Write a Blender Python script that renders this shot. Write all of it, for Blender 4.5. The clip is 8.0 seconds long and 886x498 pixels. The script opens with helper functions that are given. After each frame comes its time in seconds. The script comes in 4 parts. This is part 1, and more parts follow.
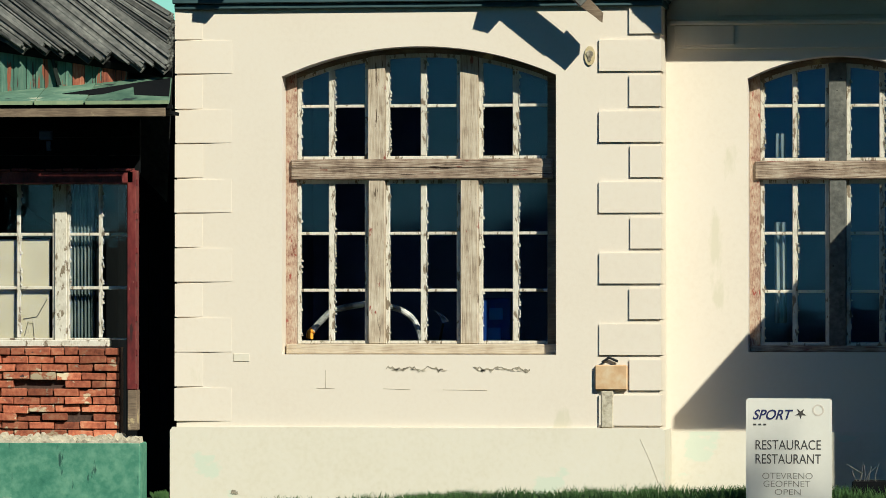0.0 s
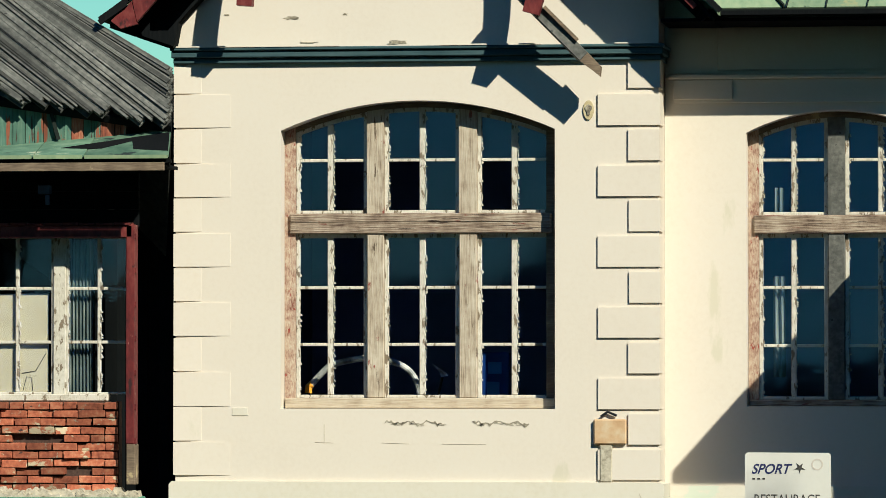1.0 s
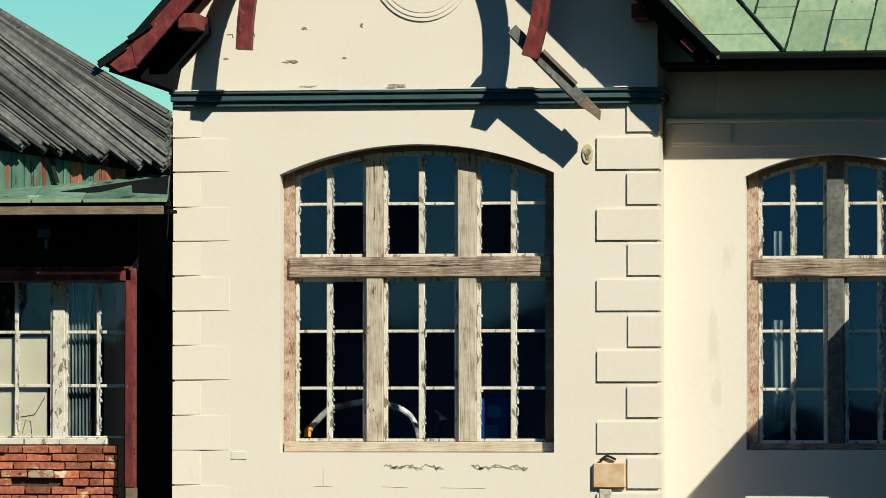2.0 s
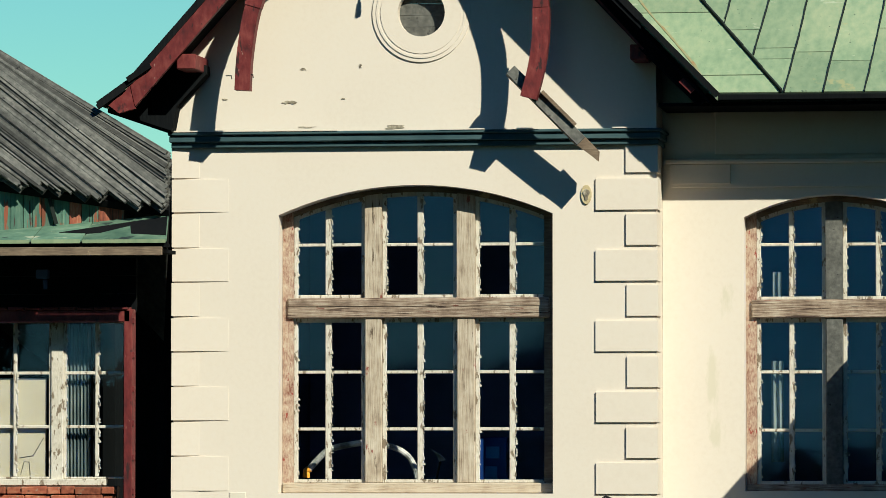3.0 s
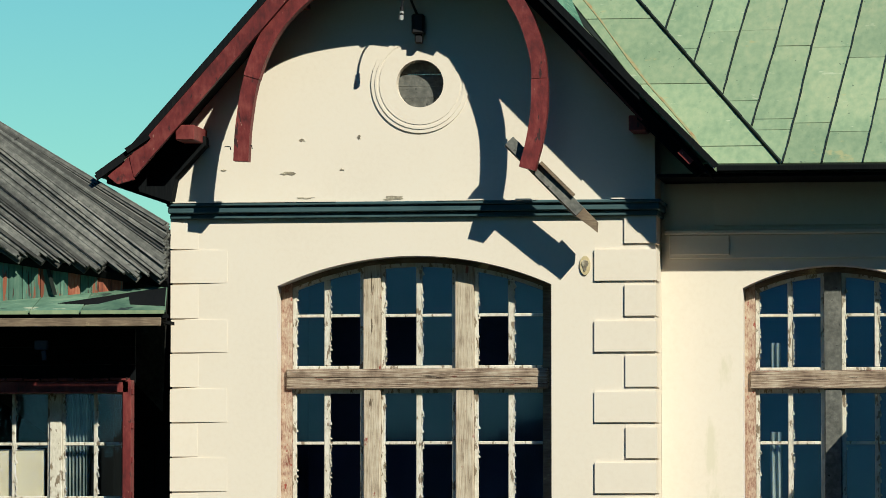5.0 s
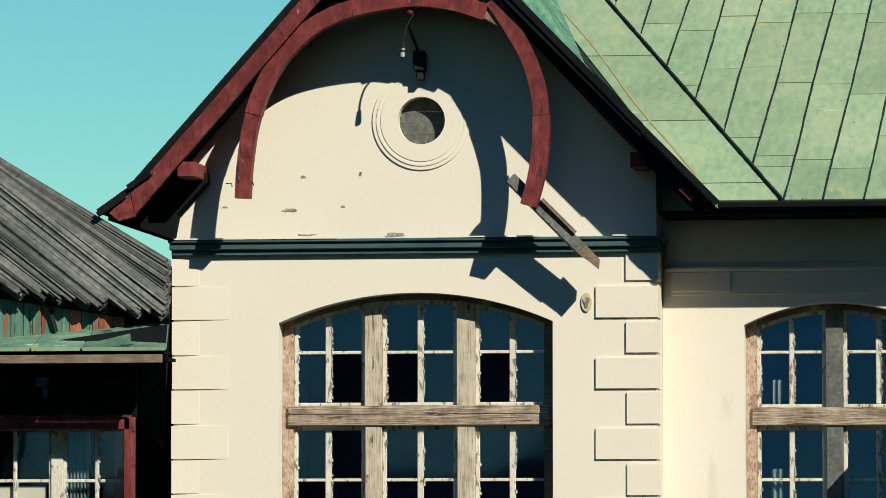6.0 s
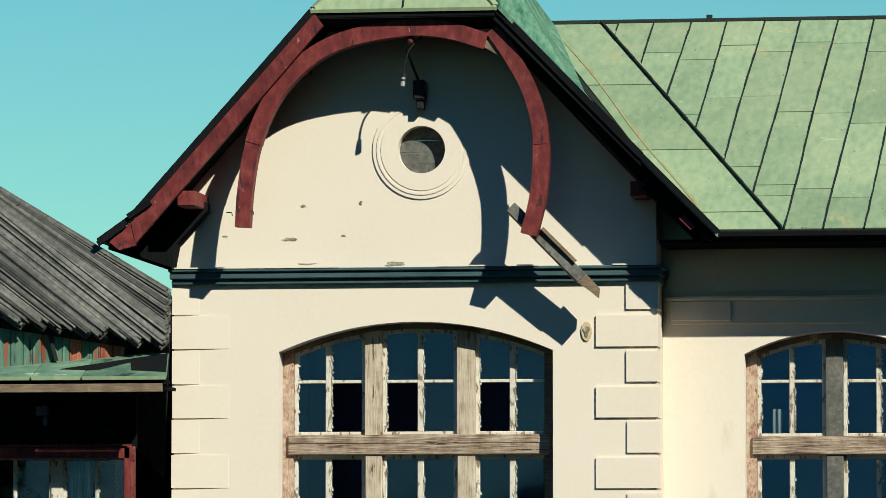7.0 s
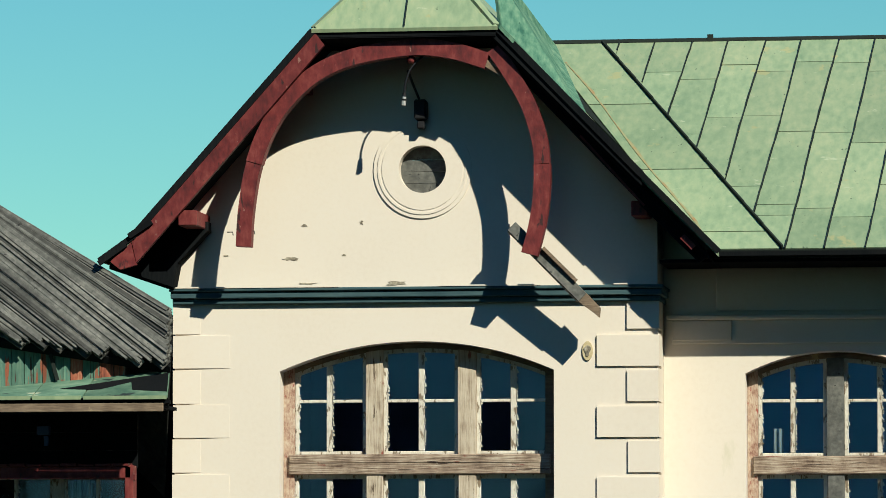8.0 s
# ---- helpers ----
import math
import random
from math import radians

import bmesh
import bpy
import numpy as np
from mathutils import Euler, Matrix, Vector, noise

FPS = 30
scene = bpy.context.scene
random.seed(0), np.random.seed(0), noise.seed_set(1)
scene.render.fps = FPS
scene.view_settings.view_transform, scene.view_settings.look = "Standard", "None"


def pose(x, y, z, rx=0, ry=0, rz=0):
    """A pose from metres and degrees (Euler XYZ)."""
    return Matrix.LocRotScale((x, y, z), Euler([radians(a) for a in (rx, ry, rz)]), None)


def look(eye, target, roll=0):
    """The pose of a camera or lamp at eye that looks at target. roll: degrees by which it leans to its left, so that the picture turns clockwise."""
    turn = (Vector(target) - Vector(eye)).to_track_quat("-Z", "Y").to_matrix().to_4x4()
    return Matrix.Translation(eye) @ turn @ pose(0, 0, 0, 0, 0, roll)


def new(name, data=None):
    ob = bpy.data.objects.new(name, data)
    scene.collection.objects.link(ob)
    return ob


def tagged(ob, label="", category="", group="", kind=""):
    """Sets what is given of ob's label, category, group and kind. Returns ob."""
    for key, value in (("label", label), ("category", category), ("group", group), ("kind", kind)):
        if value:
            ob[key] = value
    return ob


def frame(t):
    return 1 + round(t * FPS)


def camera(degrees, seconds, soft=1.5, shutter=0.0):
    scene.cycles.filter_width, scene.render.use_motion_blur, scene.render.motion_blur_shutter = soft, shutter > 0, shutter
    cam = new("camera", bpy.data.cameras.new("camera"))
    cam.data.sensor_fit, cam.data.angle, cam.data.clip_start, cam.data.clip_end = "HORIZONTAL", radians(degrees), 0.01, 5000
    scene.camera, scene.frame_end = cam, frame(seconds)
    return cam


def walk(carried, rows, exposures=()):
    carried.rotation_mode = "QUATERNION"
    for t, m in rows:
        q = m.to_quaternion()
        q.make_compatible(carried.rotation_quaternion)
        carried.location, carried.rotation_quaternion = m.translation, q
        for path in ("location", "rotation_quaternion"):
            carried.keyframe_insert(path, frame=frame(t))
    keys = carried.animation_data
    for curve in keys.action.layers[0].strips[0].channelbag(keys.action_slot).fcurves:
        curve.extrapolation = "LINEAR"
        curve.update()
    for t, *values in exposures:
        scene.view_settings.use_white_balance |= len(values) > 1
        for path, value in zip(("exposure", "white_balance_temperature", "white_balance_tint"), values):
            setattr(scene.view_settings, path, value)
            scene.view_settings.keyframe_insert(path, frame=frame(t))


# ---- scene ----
# The camera stands still and tilts upwards.
EYE = (6.137, -42.245, 1.600)
TILTS = [
    (0.0, 8.0000, 0.8058),
    (0.5, 7.9918, 1.1119),
    (1.0, 7.9860, 1.4499),
    (1.5, 7.9821, 1.7175),
    (3.0, 7.9603, 2.4538),
    (3.5, 7.9562, 2.6757),
    (4.0, 7.9501, 2.8921),
    (4.5, 7.9426, 3.0841),
    (6.0, 7.9615, 3.7335),
    (6.5, 7.9615, 3.9175),
    (7.0, 7.9636, 4.0789),
    (7.5, 7.9724, 4.1940),
    (8.0, 7.9745, 4.3111),
]
cam = camera(10.5, 8.0, soft=0.8)
walk(cam, [(t, pose(*EYE, 90 + pitch, 0, yaw)) for t, yaw, pitch in TILTS],
     exposures=[(0.0, 0.72, 4950, -15), (8.0, 0.72, 4950, -15)])

# ---- daylight ----
SUN_SIDE, SUN_HIGH = 40.7, 36.0
world = bpy.data.worlds.new("sky")
scene.world = world
world.use_nodes = True
sky = world.node_tree.nodes.new("ShaderNodeTexSky")
sky.sky_type, sky.sun_disc = "NISHITA", False
sky.sun_elevation, sky.sun_rotation = radians(SUN_HIGH), radians(180 - SUN_SIDE)
sky.air_density, sky.dust_density, sky.ozone_density = 1.0, 0.0, 0.1
back = world.node_tree.nodes["Background"]
back.inputs["Strength"].default_value = 0.046
# pale teal near the horizon, deepening evenly to blue overhead
wn, wl = world.node_tree.nodes, world.node_tree.links
way, split, deepen, tint = wn.new("ShaderNodeTexCoord"), wn.new("ShaderNodeSeparateXYZ"), wn.new("ShaderNodeValToRGB"), wn.new("ShaderNodeMix")
tint.data_type, tint.blend_type = "RGBA", "MULTIPLY"
tint.inputs[0].default_value = 1.0
deepen.color_ramp.elements[0].position, deepen.color_ramp.elements[0].color = 0.0, (0.84, 1.02, 0.74, 1)
deepen.color_ramp.elements[1].position, deepen.color_ramp.elements[1].color = 0.8, (0.26, 0.76, 1.5, 1)
wl.new(way.outputs["Generated"], split.inputs[0]), wl.new(split.outputs["Z"], deepen.inputs[0])
wl.new(sky.outputs[0], tint.inputs[6]), wl.new(deepen.outputs[0], tint.inputs[7])
wl.new(tint.outputs[2], back.inputs["Color"])
sun = new("sun", bpy.data.lights.new("sun", "SUN"))
sun.data.energy, sun.data.angle, sun.data.color = 5.0, radians(0.5), (1.0, 0.725, 0.53)
sun.matrix_world = look((20 * math.sin(radians(SUN_SIDE)), -20 * math.cos(radians(SUN_SIDE)), 20 * math.tan(radians(SUN_HIGH))), (0, 0, 0))


# ---- materials ----
def surface(name, cols, stretch=(1, 1, 1), fine=40.0, big=1.6, rough=0.85, bump=0.3, metal=0.0, spots=(), vary=0.0, mix=0.5, spec=0.3, depth=0.01, tight=0.4, world_space=False):
    """Two scales of variation over a colour ramp, patches of other colours (colour, threshold, scale, stretch), fine relief."""
    m = bpy.data.materials.new(name)
    m.use_nodes = True
    t = m.node_tree
    n, li = t.nodes, t.links
    bs = n["Principled BSDF"]
    bs.inputs["Roughness"].default_value, bs.inputs["Metallic"].default_value = rough, metal
    bs.inputs["Specular IOR Level"].default_value = spec
    co = n.new("ShaderNodeNewGeometry") if world_space else n.new("ShaderNodeTexCoord")
    place = co.outputs["Position" if world_space else "Object"]

    def grain(scale, st, detail=6.0):
        mp = n.new("ShaderNodeMapping")
        mp.inputs["Scale"].default_value = st
        li.new(place, mp.inputs["Vector"])
        nz = n.new("ShaderNodeTexNoise")
        nz.inputs["Scale"].default_value, nz.inputs["Detail"].default_value, nz.inputs["Roughness"].default_value = scale, detail, 0.6
        li.new(mp.outputs[0], nz.inputs["Vector"])
        return nz.outputs["Fac"]

    a, b = grain(fine, stretch), grain(big, (1, 1, 1))
    mx = n.new("ShaderNodeMix")
    mx.inputs[0].default_value = mix
    li.new(a, mx.inputs[2]), li.new(b, mx.inputs[3])
    ramp = n.new("ShaderNodeValToRGB")
    while len(ramp.color_ramp.elements) < len(cols):
        ramp.color_ramp.elements.new(0.5)
    for i, c in enumerate(cols):
        e = ramp.color_ramp.elements[i]
        e.position, e.color = 0.5 - tight / 2 + tight * i / max(1, len(cols) - 1), (*c, 1)
    li.new(mx.outputs[0], ramp.inputs[0])
    out = ramp.outputs[0]
    for colour, threshold, scale, st in spots:
        r = n.new("ShaderNodeMapRange")
        r.inputs["From Min"].default_value, r.inputs["From Max"].default_value = threshold, threshold + 0.035
        li.new(grain(scale, st, 8.0), r.inputs["Value"])
        c = n.new("ShaderNodeMix")
        c.data_type = "RGBA"
        li.new(r.outputs[0], c.inputs[0]), li.new(out, c.inputs[6])
        c.inputs[7].default_value = (*colour, 1)
        out = c.outputs[2]
    if vary:
        oi, r = n.new("ShaderNodeObjectInfo"), n.new("ShaderNodeMapRange")
        r.inputs["To Min"].default_value, r.inputs["To Max"].default_value = 1 - vary, 1 + vary
        li.new(oi.outputs["Random"], r.inputs["Value"])
        h = n.new("ShaderNodeHueSaturation")
        li.new(r.outputs[0], h.inputs["Value"]), li.new(out, h.inputs["Color"])
        out = h.outputs[0]
    li.new(out, bs.inputs["Base Color"])
    bp = n.new("ShaderNodeBump")
    bp.inputs["Strength"].default_value, bp.inputs["Distance"].default_value = bump, depth
    li.new(mx.outputs[0], bp.inputs["Height"]), li.new(bp.outputs[0], bs.inputs["Normal"])
    return m


def glass_surface(name, tint):
    m = bpy.data.materials.new(name)
    m.use_nodes = True
    n, li = m.node_tree.nodes, m.node_tree.links
    n.remove(n["Principled BSDF"])
    clear, gloss, mx, fr = (n.new("ShaderNode" + k) for k in ("BsdfTransparent", "BsdfGlossy", "MixShader", "Fresnel"))
    clear.inputs[0].default_value = (*tint, 1)
    gloss.inputs["Color"].default_value = (0.30, 0.43, 0.95, 1)
    gloss.inputs["Roughness"].default_value = 0.015
    fr.inputs[0].default_value = 1.52
    nz, bp = n.new("ShaderNodeTexNoise"), n.new("ShaderNodeBump")
    nz.inputs["Scale"].default_value = 2.5
    bp.inputs["Strength"].default_value, bp.inputs["Distance"].default_value = 0.15, 0.004
    li.new(nz.outputs["Fac"], bp.inputs["Height"]), li.new(bp.outputs[0], gloss.inputs["Normal"])
    li.new(fr.outputs[0], mx.inputs[0]), li.new(clear.outputs[0], mx.inputs[1]), li.new(gloss.outputs[0], mx.inputs[2])
    li.new(mx.outputs[0], n["Material Output"].inputs["Surface"])
    return m


PLASTER = surface("cream_plaster", spec=0.1, cols= [(0.608, 0.543, 0.454), (0.639, 0.578, 0.489), (0.647, 0.593, 0.512)], fine=26, big=0.9, bump=0.12,
                  spots=[((0.57, 0.524, 0.416), 0.68, 1.3, (1, 1, 0.35))])
PLINTH = surface("pale_plinth_plaster", spec=0.1, cols= [(0.57, 0.524, 0.416), (0.616, 0.574, 0.477), (0.631, 0.593, 0.508)], fine=22, big=1.1, bump=0.16,
                 spots=[((0.554, 0.581, 0.477), 0.62, 1.4, (1, 1, 1.6))])
CHIPPED = surface("broken_plaster", [(0.108, 0.0924, 0.0693), (0.262, 0.231, 0.169), (0.477, 0.439, 0.339)], fine=40, big=12, bump=1.0, tight=0.25)
CRACK = surface("hairline_in_plaster", [(0.36, 0.32, 0.25), (0.50, 0.45, 0.36)], fine=30)
CORNICE = surface("blue_green_sheet_trim", [(0.030, 0.055, 0.065), (0.05, 0.085, 0.095), (0.08, 0.12, 0.125)], fine=20, big=3, rough=0.6, stretch=(0.2, 1, 3), spec=0.1, spots=[((0.55, 0.50, 0.40), 0.70, 6, (0.3, 1, 3))])
WOOD = surface("weathered_window_wood", [(0.17, 0.127, 0.085), (0.42, 0.355, 0.265), (0.57, 0.515, 0.41)], stretch=(7, 6, 0.35), fine=14, big=5, bump=0.8, tight=0.34, mix=0.45,
               spots=[((0.20, 0.06, 0.045), 0.63, 5, (2.2, 1, 0.9)), ((0.10, 0.075, 0.05), 0.63, 9, (3, 1, 0.35))])
WOODX = surface("weathered_window_wood_level", [(0.0616, 0.0385, 0.027), (0.254, 0.193, 0.139), (0.462, 0.4, 0.308)], stretch=(0.35, 6, 9), fine=13, big=6, bump=0.9, tight=0.28, mix=0.4,
                spots=[((0.154, 0.0655, 0.0462), 0.62, 6, (0.7, 1, 3)), ((0.0462, 0.0308, 0.0231), 0.62, 8, (0.25, 1, 5))])
SILLWOOD = surface("bleached_sill_wood", [(0.24, 0.18, 0.12), (0.44, 0.37, 0.27), (0.54, 0.48, 0.37)], stretch=(0.35, 6, 9), fine=13, big=6, bump=0.7, tight=0.34, mix=0.4)
REDWOOD = surface("peeling_red_stile", [(0.14, 0.045, 0.03), (0.36, 0.26, 0.19), (0.52, 0.45, 0.34)], stretch=(4, 4, 1.2), fine=20, big=9, bump=0.8, tight=0.3,
                  spots=[((0.22, 0.05, 0.035), 0.62, 12, (2, 1, 0.8))])
WHITE = surface("peeling_white_paint", [(0.424, 0.385, 0.308), (0.554, 0.516, 0.431), (0.616, 0.585, 0.508)], stretch=(4, 4, 1), fine=25, big=12, bump=0.7, tight=0.25,
                spots=[((0.185, 0.146, 0.1), 0.57, 16, (1.6, 1, 0.6))])
RED = surface("oxblood_painted_timber", [(0.05, 0.009, 0.010), (0.11, 0.016, 0.016), (0.17, 0.040, 0.034)], stretch=(1, 1, 0.45), fine=20, big=5, rough=0.6, bump=0.6, tight=0.3,
              spots=[((0.24, 0.12, 0.095), 0.665, 13, (1.6, 1, 0.7)), ((0.03, 0.012, 0.012), 0.62, 7, (2, 1, 0.6))], vary=0.15)
# near-black wood: shade of gaps, soffits and undersides is put into the colour
DARKWOOD = surface("near_black_boards", [(0.004, 0.005, 0.006), (0.007, 0.008, 0.009), (0.012, 0.012, 0.012)], stretch=(6, 6, 0.4), fine=14, rough=1.0, bump=0.5, vary=0.2, spec=0.03)
GREYWOOD = surface("silvered_timber", [(0.045, 0.046, 0.042), (0.088, 0.088, 0.079), (0.15, 0.148, 0.13)], fine=22, big=3.5, bump=0.8, vary=0.6, tight=0.3,
                   spots=[((0.02, 0.02, 0.02), 0.66, 14, (1, 1, 1))])
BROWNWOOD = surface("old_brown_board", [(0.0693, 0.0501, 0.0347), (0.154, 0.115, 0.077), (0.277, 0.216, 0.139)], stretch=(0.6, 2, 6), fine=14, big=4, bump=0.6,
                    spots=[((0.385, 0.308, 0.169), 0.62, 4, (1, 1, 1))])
COPPER = surface("pale_green_sheet_metal", [(0.15, 0.215, 0.125), (0.225, 0.285, 0.165), (0.30, 0.335, 0.195)], fine=7, big=0.9, rough=0.65, bump=0.3, vary=0.10, spec=0.25, tight=0.34, stretch=(2.2, 1, 0.8),
                 spots=[((0.29, 0.30, 0.15), 0.64, 3, (1, 1, 0.5)), ((0.07, 0.095, 0.06), 0.67, 15, (1.5, 1, 0.8)), ((0.33, 0.37, 0.24), 0.66, 7, (0.6, 1, 1.6))])
SEAM = surface("dark_roof_seam", [(0.012, 0.016, 0.014), (0.024, 0.03, 0.026)], rough=0.9, spec=0.1)
RUSTED = surface("rusty_green_sheet", [(0.05, 0.10, 0.075), (0.095, 0.17, 0.125), (0.17, 0.24, 0.17)], stretch=(5, 1, 0.35), fine=9, big=3, rough=0.8, bump=0.5, tight=0.3,
                 spots=[((0.22, 0.075, 0.04), 0.55, 5, (3.5, 1, 0.4)), ((0.05, 0.03, 0.025), 0.60, 8, (4, 1, 0.4))], vary=0.3)
ORANGE = surface("orange_rust_sheet", [(0.108, 0.0347, 0.0231), (0.262, 0.0847, 0.0462), (0.354, 0.2, 0.115)], stretch=(5, 1, 0.5), fine=9, big=5, rough=0.75, bump=0.5, vary=0.3, tight=0.3,
                 spots=[((0.108, 0.185, 0.139), 0.60, 5, (3, 1, 0.5))])
OLDGREEN = surface("dirty_green_sheet_metal", [(0.0462, 0.0924, 0.0655), (0.108, 0.177, 0.119), (0.2, 0.277, 0.185)], fine=7, big=2.0, rough=0.9, spec=0.15, bump=0.4, vary=0.25, tight=0.3, stretch=(0.7, 1.4, 1),
                   spots=[((0.027, 0.0385, 0.0385), 0.60, 3, (0.8, 2, 1)), ((0.323, 0.354, 0.246), 0.64, 5, (0.7, 2, 1))])
VERGEGREEN = surface("streaked_green_sheet", [(0.04, 0.10, 0.07), (0.10, 0.19, 0.125), (0.19, 0.28, 0.18)], fine=9, big=2.5, rough=0.95, spec=0.05, bump=0.3, tight=0.3, stretch=(3, 0.6, 1),
                     spots=[((0.02, 0.05, 0.04), 0.66, 10, (4, 1, 1.5))])
BRICK = surface("red_brick", [(0.16, 0.045, 0.026), (0.32, 0.10, 0.05), (0.42, 0.20, 0.11)], fine=26, big=6, bump=0.9, vary=0.45, tight=0.3, world_space=True,
                spots=[((0.46, 0.38, 0.25), 0.60, 5, (1, 1, 1.6)), ((0.30, 0.24, 0.17), 0.63, 14, (1, 1, 1)), ((0.05, 0.03, 0.03), 0.66, 9, (1, 1, 2))])
MORTAR = surface("dark_mortar", [(0.03, 0.018, 0.014), (0.06, 0.035, 0.026), (0.11, 0.07, 0.05)], fine=50, bump=0.6)
GREENPAINT = surface("green_painted_render", [(0.03, 0.115, 0.075), (0.07, 0.19, 0.125), (0.14, 0.28, 0.19)], fine=12, big=1.6, bump=0.6, tight=0.3,
                     spots=[((0.40, 0.46, 0.34), 0.60, 1.7, (0.6, 1, 1.5)), ((0.025, 0.07, 0.055), 0.615, 4, (2.2, 1, 0.45))])
RUBBLE = surface("crumbling_lime_render", [(0.16, 0.14, 0.10), (0.42, 0.38, 0.29), (0.56, 0.51, 0.40)], fine=26, big=7, bump=1.0, tight=0.3)
RUSTBOX = surface("rust_stained_box", [(0.385, 0.231, 0.108), (0.508, 0.354, 0.2), (0.57, 0.477, 0.323)], fine=14, big=5, bump=0.4)
TAN = surface("tan_plaque", [(0.308, 0.239, 0.123), (0.477, 0.4, 0.231), (0.539, 0.477, 0.323)], fine=40, big=14, bump=0.6)
IRON = surface("black_iron", [(0.006, 0.006, 0.008), (0.012, 0.012, 0.014)], rough=0.6, fine=30)
CHROME = surface("bright_lamp_metal", [(0.5, 0.5, 0.48), (0.75, 0.74, 0.70)], rough=0.3, metal=0.6)
BOARD = surface("white_sign_board", [(0.57, 0.554, 0.493), (0.616, 0.601, 0.547)], fine=12, big=2, rough=0.5, bump=0.05, spots=[((0.477, 0.431, 0.323), 0.70, 3, (1, 1, 0.6))])
INK = surface("faded_black_print", [(0.035, 0.032, 0.03), (0.07, 0.065, 0.06)], rough=0.7)
PALEINK = surface("worn_grey_print", [(0.13, 0.12, 0.10), (0.30, 0.28, 0.24)], rough=0.7, fine=60, tight=0.2)
NAVY = surface("navy_print", [(0.012, 0.016, 0.07), (0.02, 0.025, 0.10)], rough=0.6)
FADED = surface("faded_pink_print", [(0.477, 0.424, 0.362), (0.554, 0.508, 0.447)], rough=0.7)
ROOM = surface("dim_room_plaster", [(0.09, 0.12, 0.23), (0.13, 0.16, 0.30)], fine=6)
PAPER = surface("cream_paper_blind", [(0.462, 0.4, 0.277), (0.539, 0.477, 0.339), (0.585, 0.524, 0.385)], fine=6, big=2, bump=0.1)
LACE = surface("grey_net_curtain", [(0.03, 0.045, 0.055), (0.14, 0.17, 0.17), (0.40, 0.42, 0.38)], stretch=(14, 1, 0.4), fine=4, big=3, bump=0.2)
HOOP = surface("cloudy_white_plastic", [(0.10, 0.11, 0.10), (0.26, 0.27, 0.25), (0.5, 0.5, 0.46)], tight=0.2, fine=10, big=5, rough=0.35)
BLUE = surface("blue_enamel", [(0.010, 0.03, 0.16), (0.015, 0.05, 0.24)], fine=8, rough=0.4)
SKYBLUE = surface("pale_blue_panel", [(0.05, 0.16, 0.42), (0.08, 0.22, 0.5)], fine=8, rough=0.4)
AMBER = surface("amber_plastic", [(0.75, 0.30, 0.02), (0.85, 0.42, 0.04)], rough=0.4)
SOIL = surface("grassy_ground", [(0.025, 0.032, 0.018), (0.036, 0.042, 0.024), (0.055, 0.055, 0.036)], fine=18, big=1.5, bump=0.6, rough=1.0, spec=0.0)
GRASS = surface("meadow_grass", [(0.03, 0.065, 0.022), (0.055, 0.10, 0.032), (0.095, 0.14, 0.05)], fine=9, big=2, rough=0.9, spec=0.1)
FOLIAGE = surface("blocker_woods_foliage", [(0.016, 0.028, 0.014), (0.03, 0.048, 0.022)], fine=2, big=0.4, rough=1.0, spec=0.0)
GLASS = glass_surface("old_window_glass", (0.93, 0.95, 0.93))


# ---- building blocks ----
def mesh_of(name, bm, material):
    bmesh.ops.recalc_face_normals(bm, faces=bm.faces)
    me = bpy.data.meshes.new(name)
    bm.to_mesh(me)
    bm.free()
    me.materials.append(material)
    return me


def part(name, bm, material, parent=None, label=""):
    ob = new(name, mesh_of(name, bm, material))
    ob.parent = parent
    return tagged(ob, label)


def thing(name, label, category, group="", kind="", at=(0, 0, 0)):
    ob = new(name)
    ob.location = at
    ob.empty_display_size = 0.1
    return tagged(ob, label, category, group, kind)


def box(x0, x1, y0, y1, z0, z1, bevel=0.0, bm=None):
    bm = bm or bmesh.new()
    old = set(bm.edges)
    r = bmesh.ops.create_cube(bm, size=1.0)
    bmesh.ops.transform(bm, verts=r["verts"], matrix=Matrix.Translation(((x0 + x1) / 2, (y0 + y1) / 2, (z0 + z1) / 2)) @ Matrix.Diagonal((x1 - x0, y1 - y0, z1 - z0, 1)))
    if bevel:
        bmesh.ops.bevel(bm, geom=[e for e in bm.edges if e not in old], offset=bevel, segments=1, affect="EDGES")
    return bm


def prism(loops, y0, y1, bm=None):
    """A plate in the x-z plane between two depths: an outline and the holes in it."""
    from mathutils.geometry import tessellate_polygon
    bm = bm or bmesh.new()
    flat = [p for l in loops for p in l]
    tris = tessellate_polygon([[Vector((x, z, 0)) for x, z in l] for l in loops])
    front, rear = [bm.verts.new((x, y0, z)) for x, z in flat], [bm.verts.new((x, y1, z)) for x, z in flat]
    for tri in tris:
        for vs in (front, rear):
            if len(set(tri)) == 3:
                bm.faces.new([vs[i] for i in tri])
    k = 0
    for l in loops:
        n = len(l)
        for i in range(n):
            a, b = k + i, k + (i + 1) % n
            bm.faces.new((front[a], front[b], rear[b], rear[a]))
        k += n
    return bm


def slab(points, offset, bm=None):
    """A flat polygon in space given thickness along a vector."""
    bm = bm or bmesh.new()
    a = [bm.verts.new(p) for p in points]
    b = [bm.verts.new(Vector(p) + Vector(offset)) for p in points]
    bm.faces.new(a), bm.faces.new(b[::-1])
    for i in range(len(a)):
        j = (i + 1) % len(a)
        bm.faces.new((a[i], b[i], b[j], a[j]))
    return bm


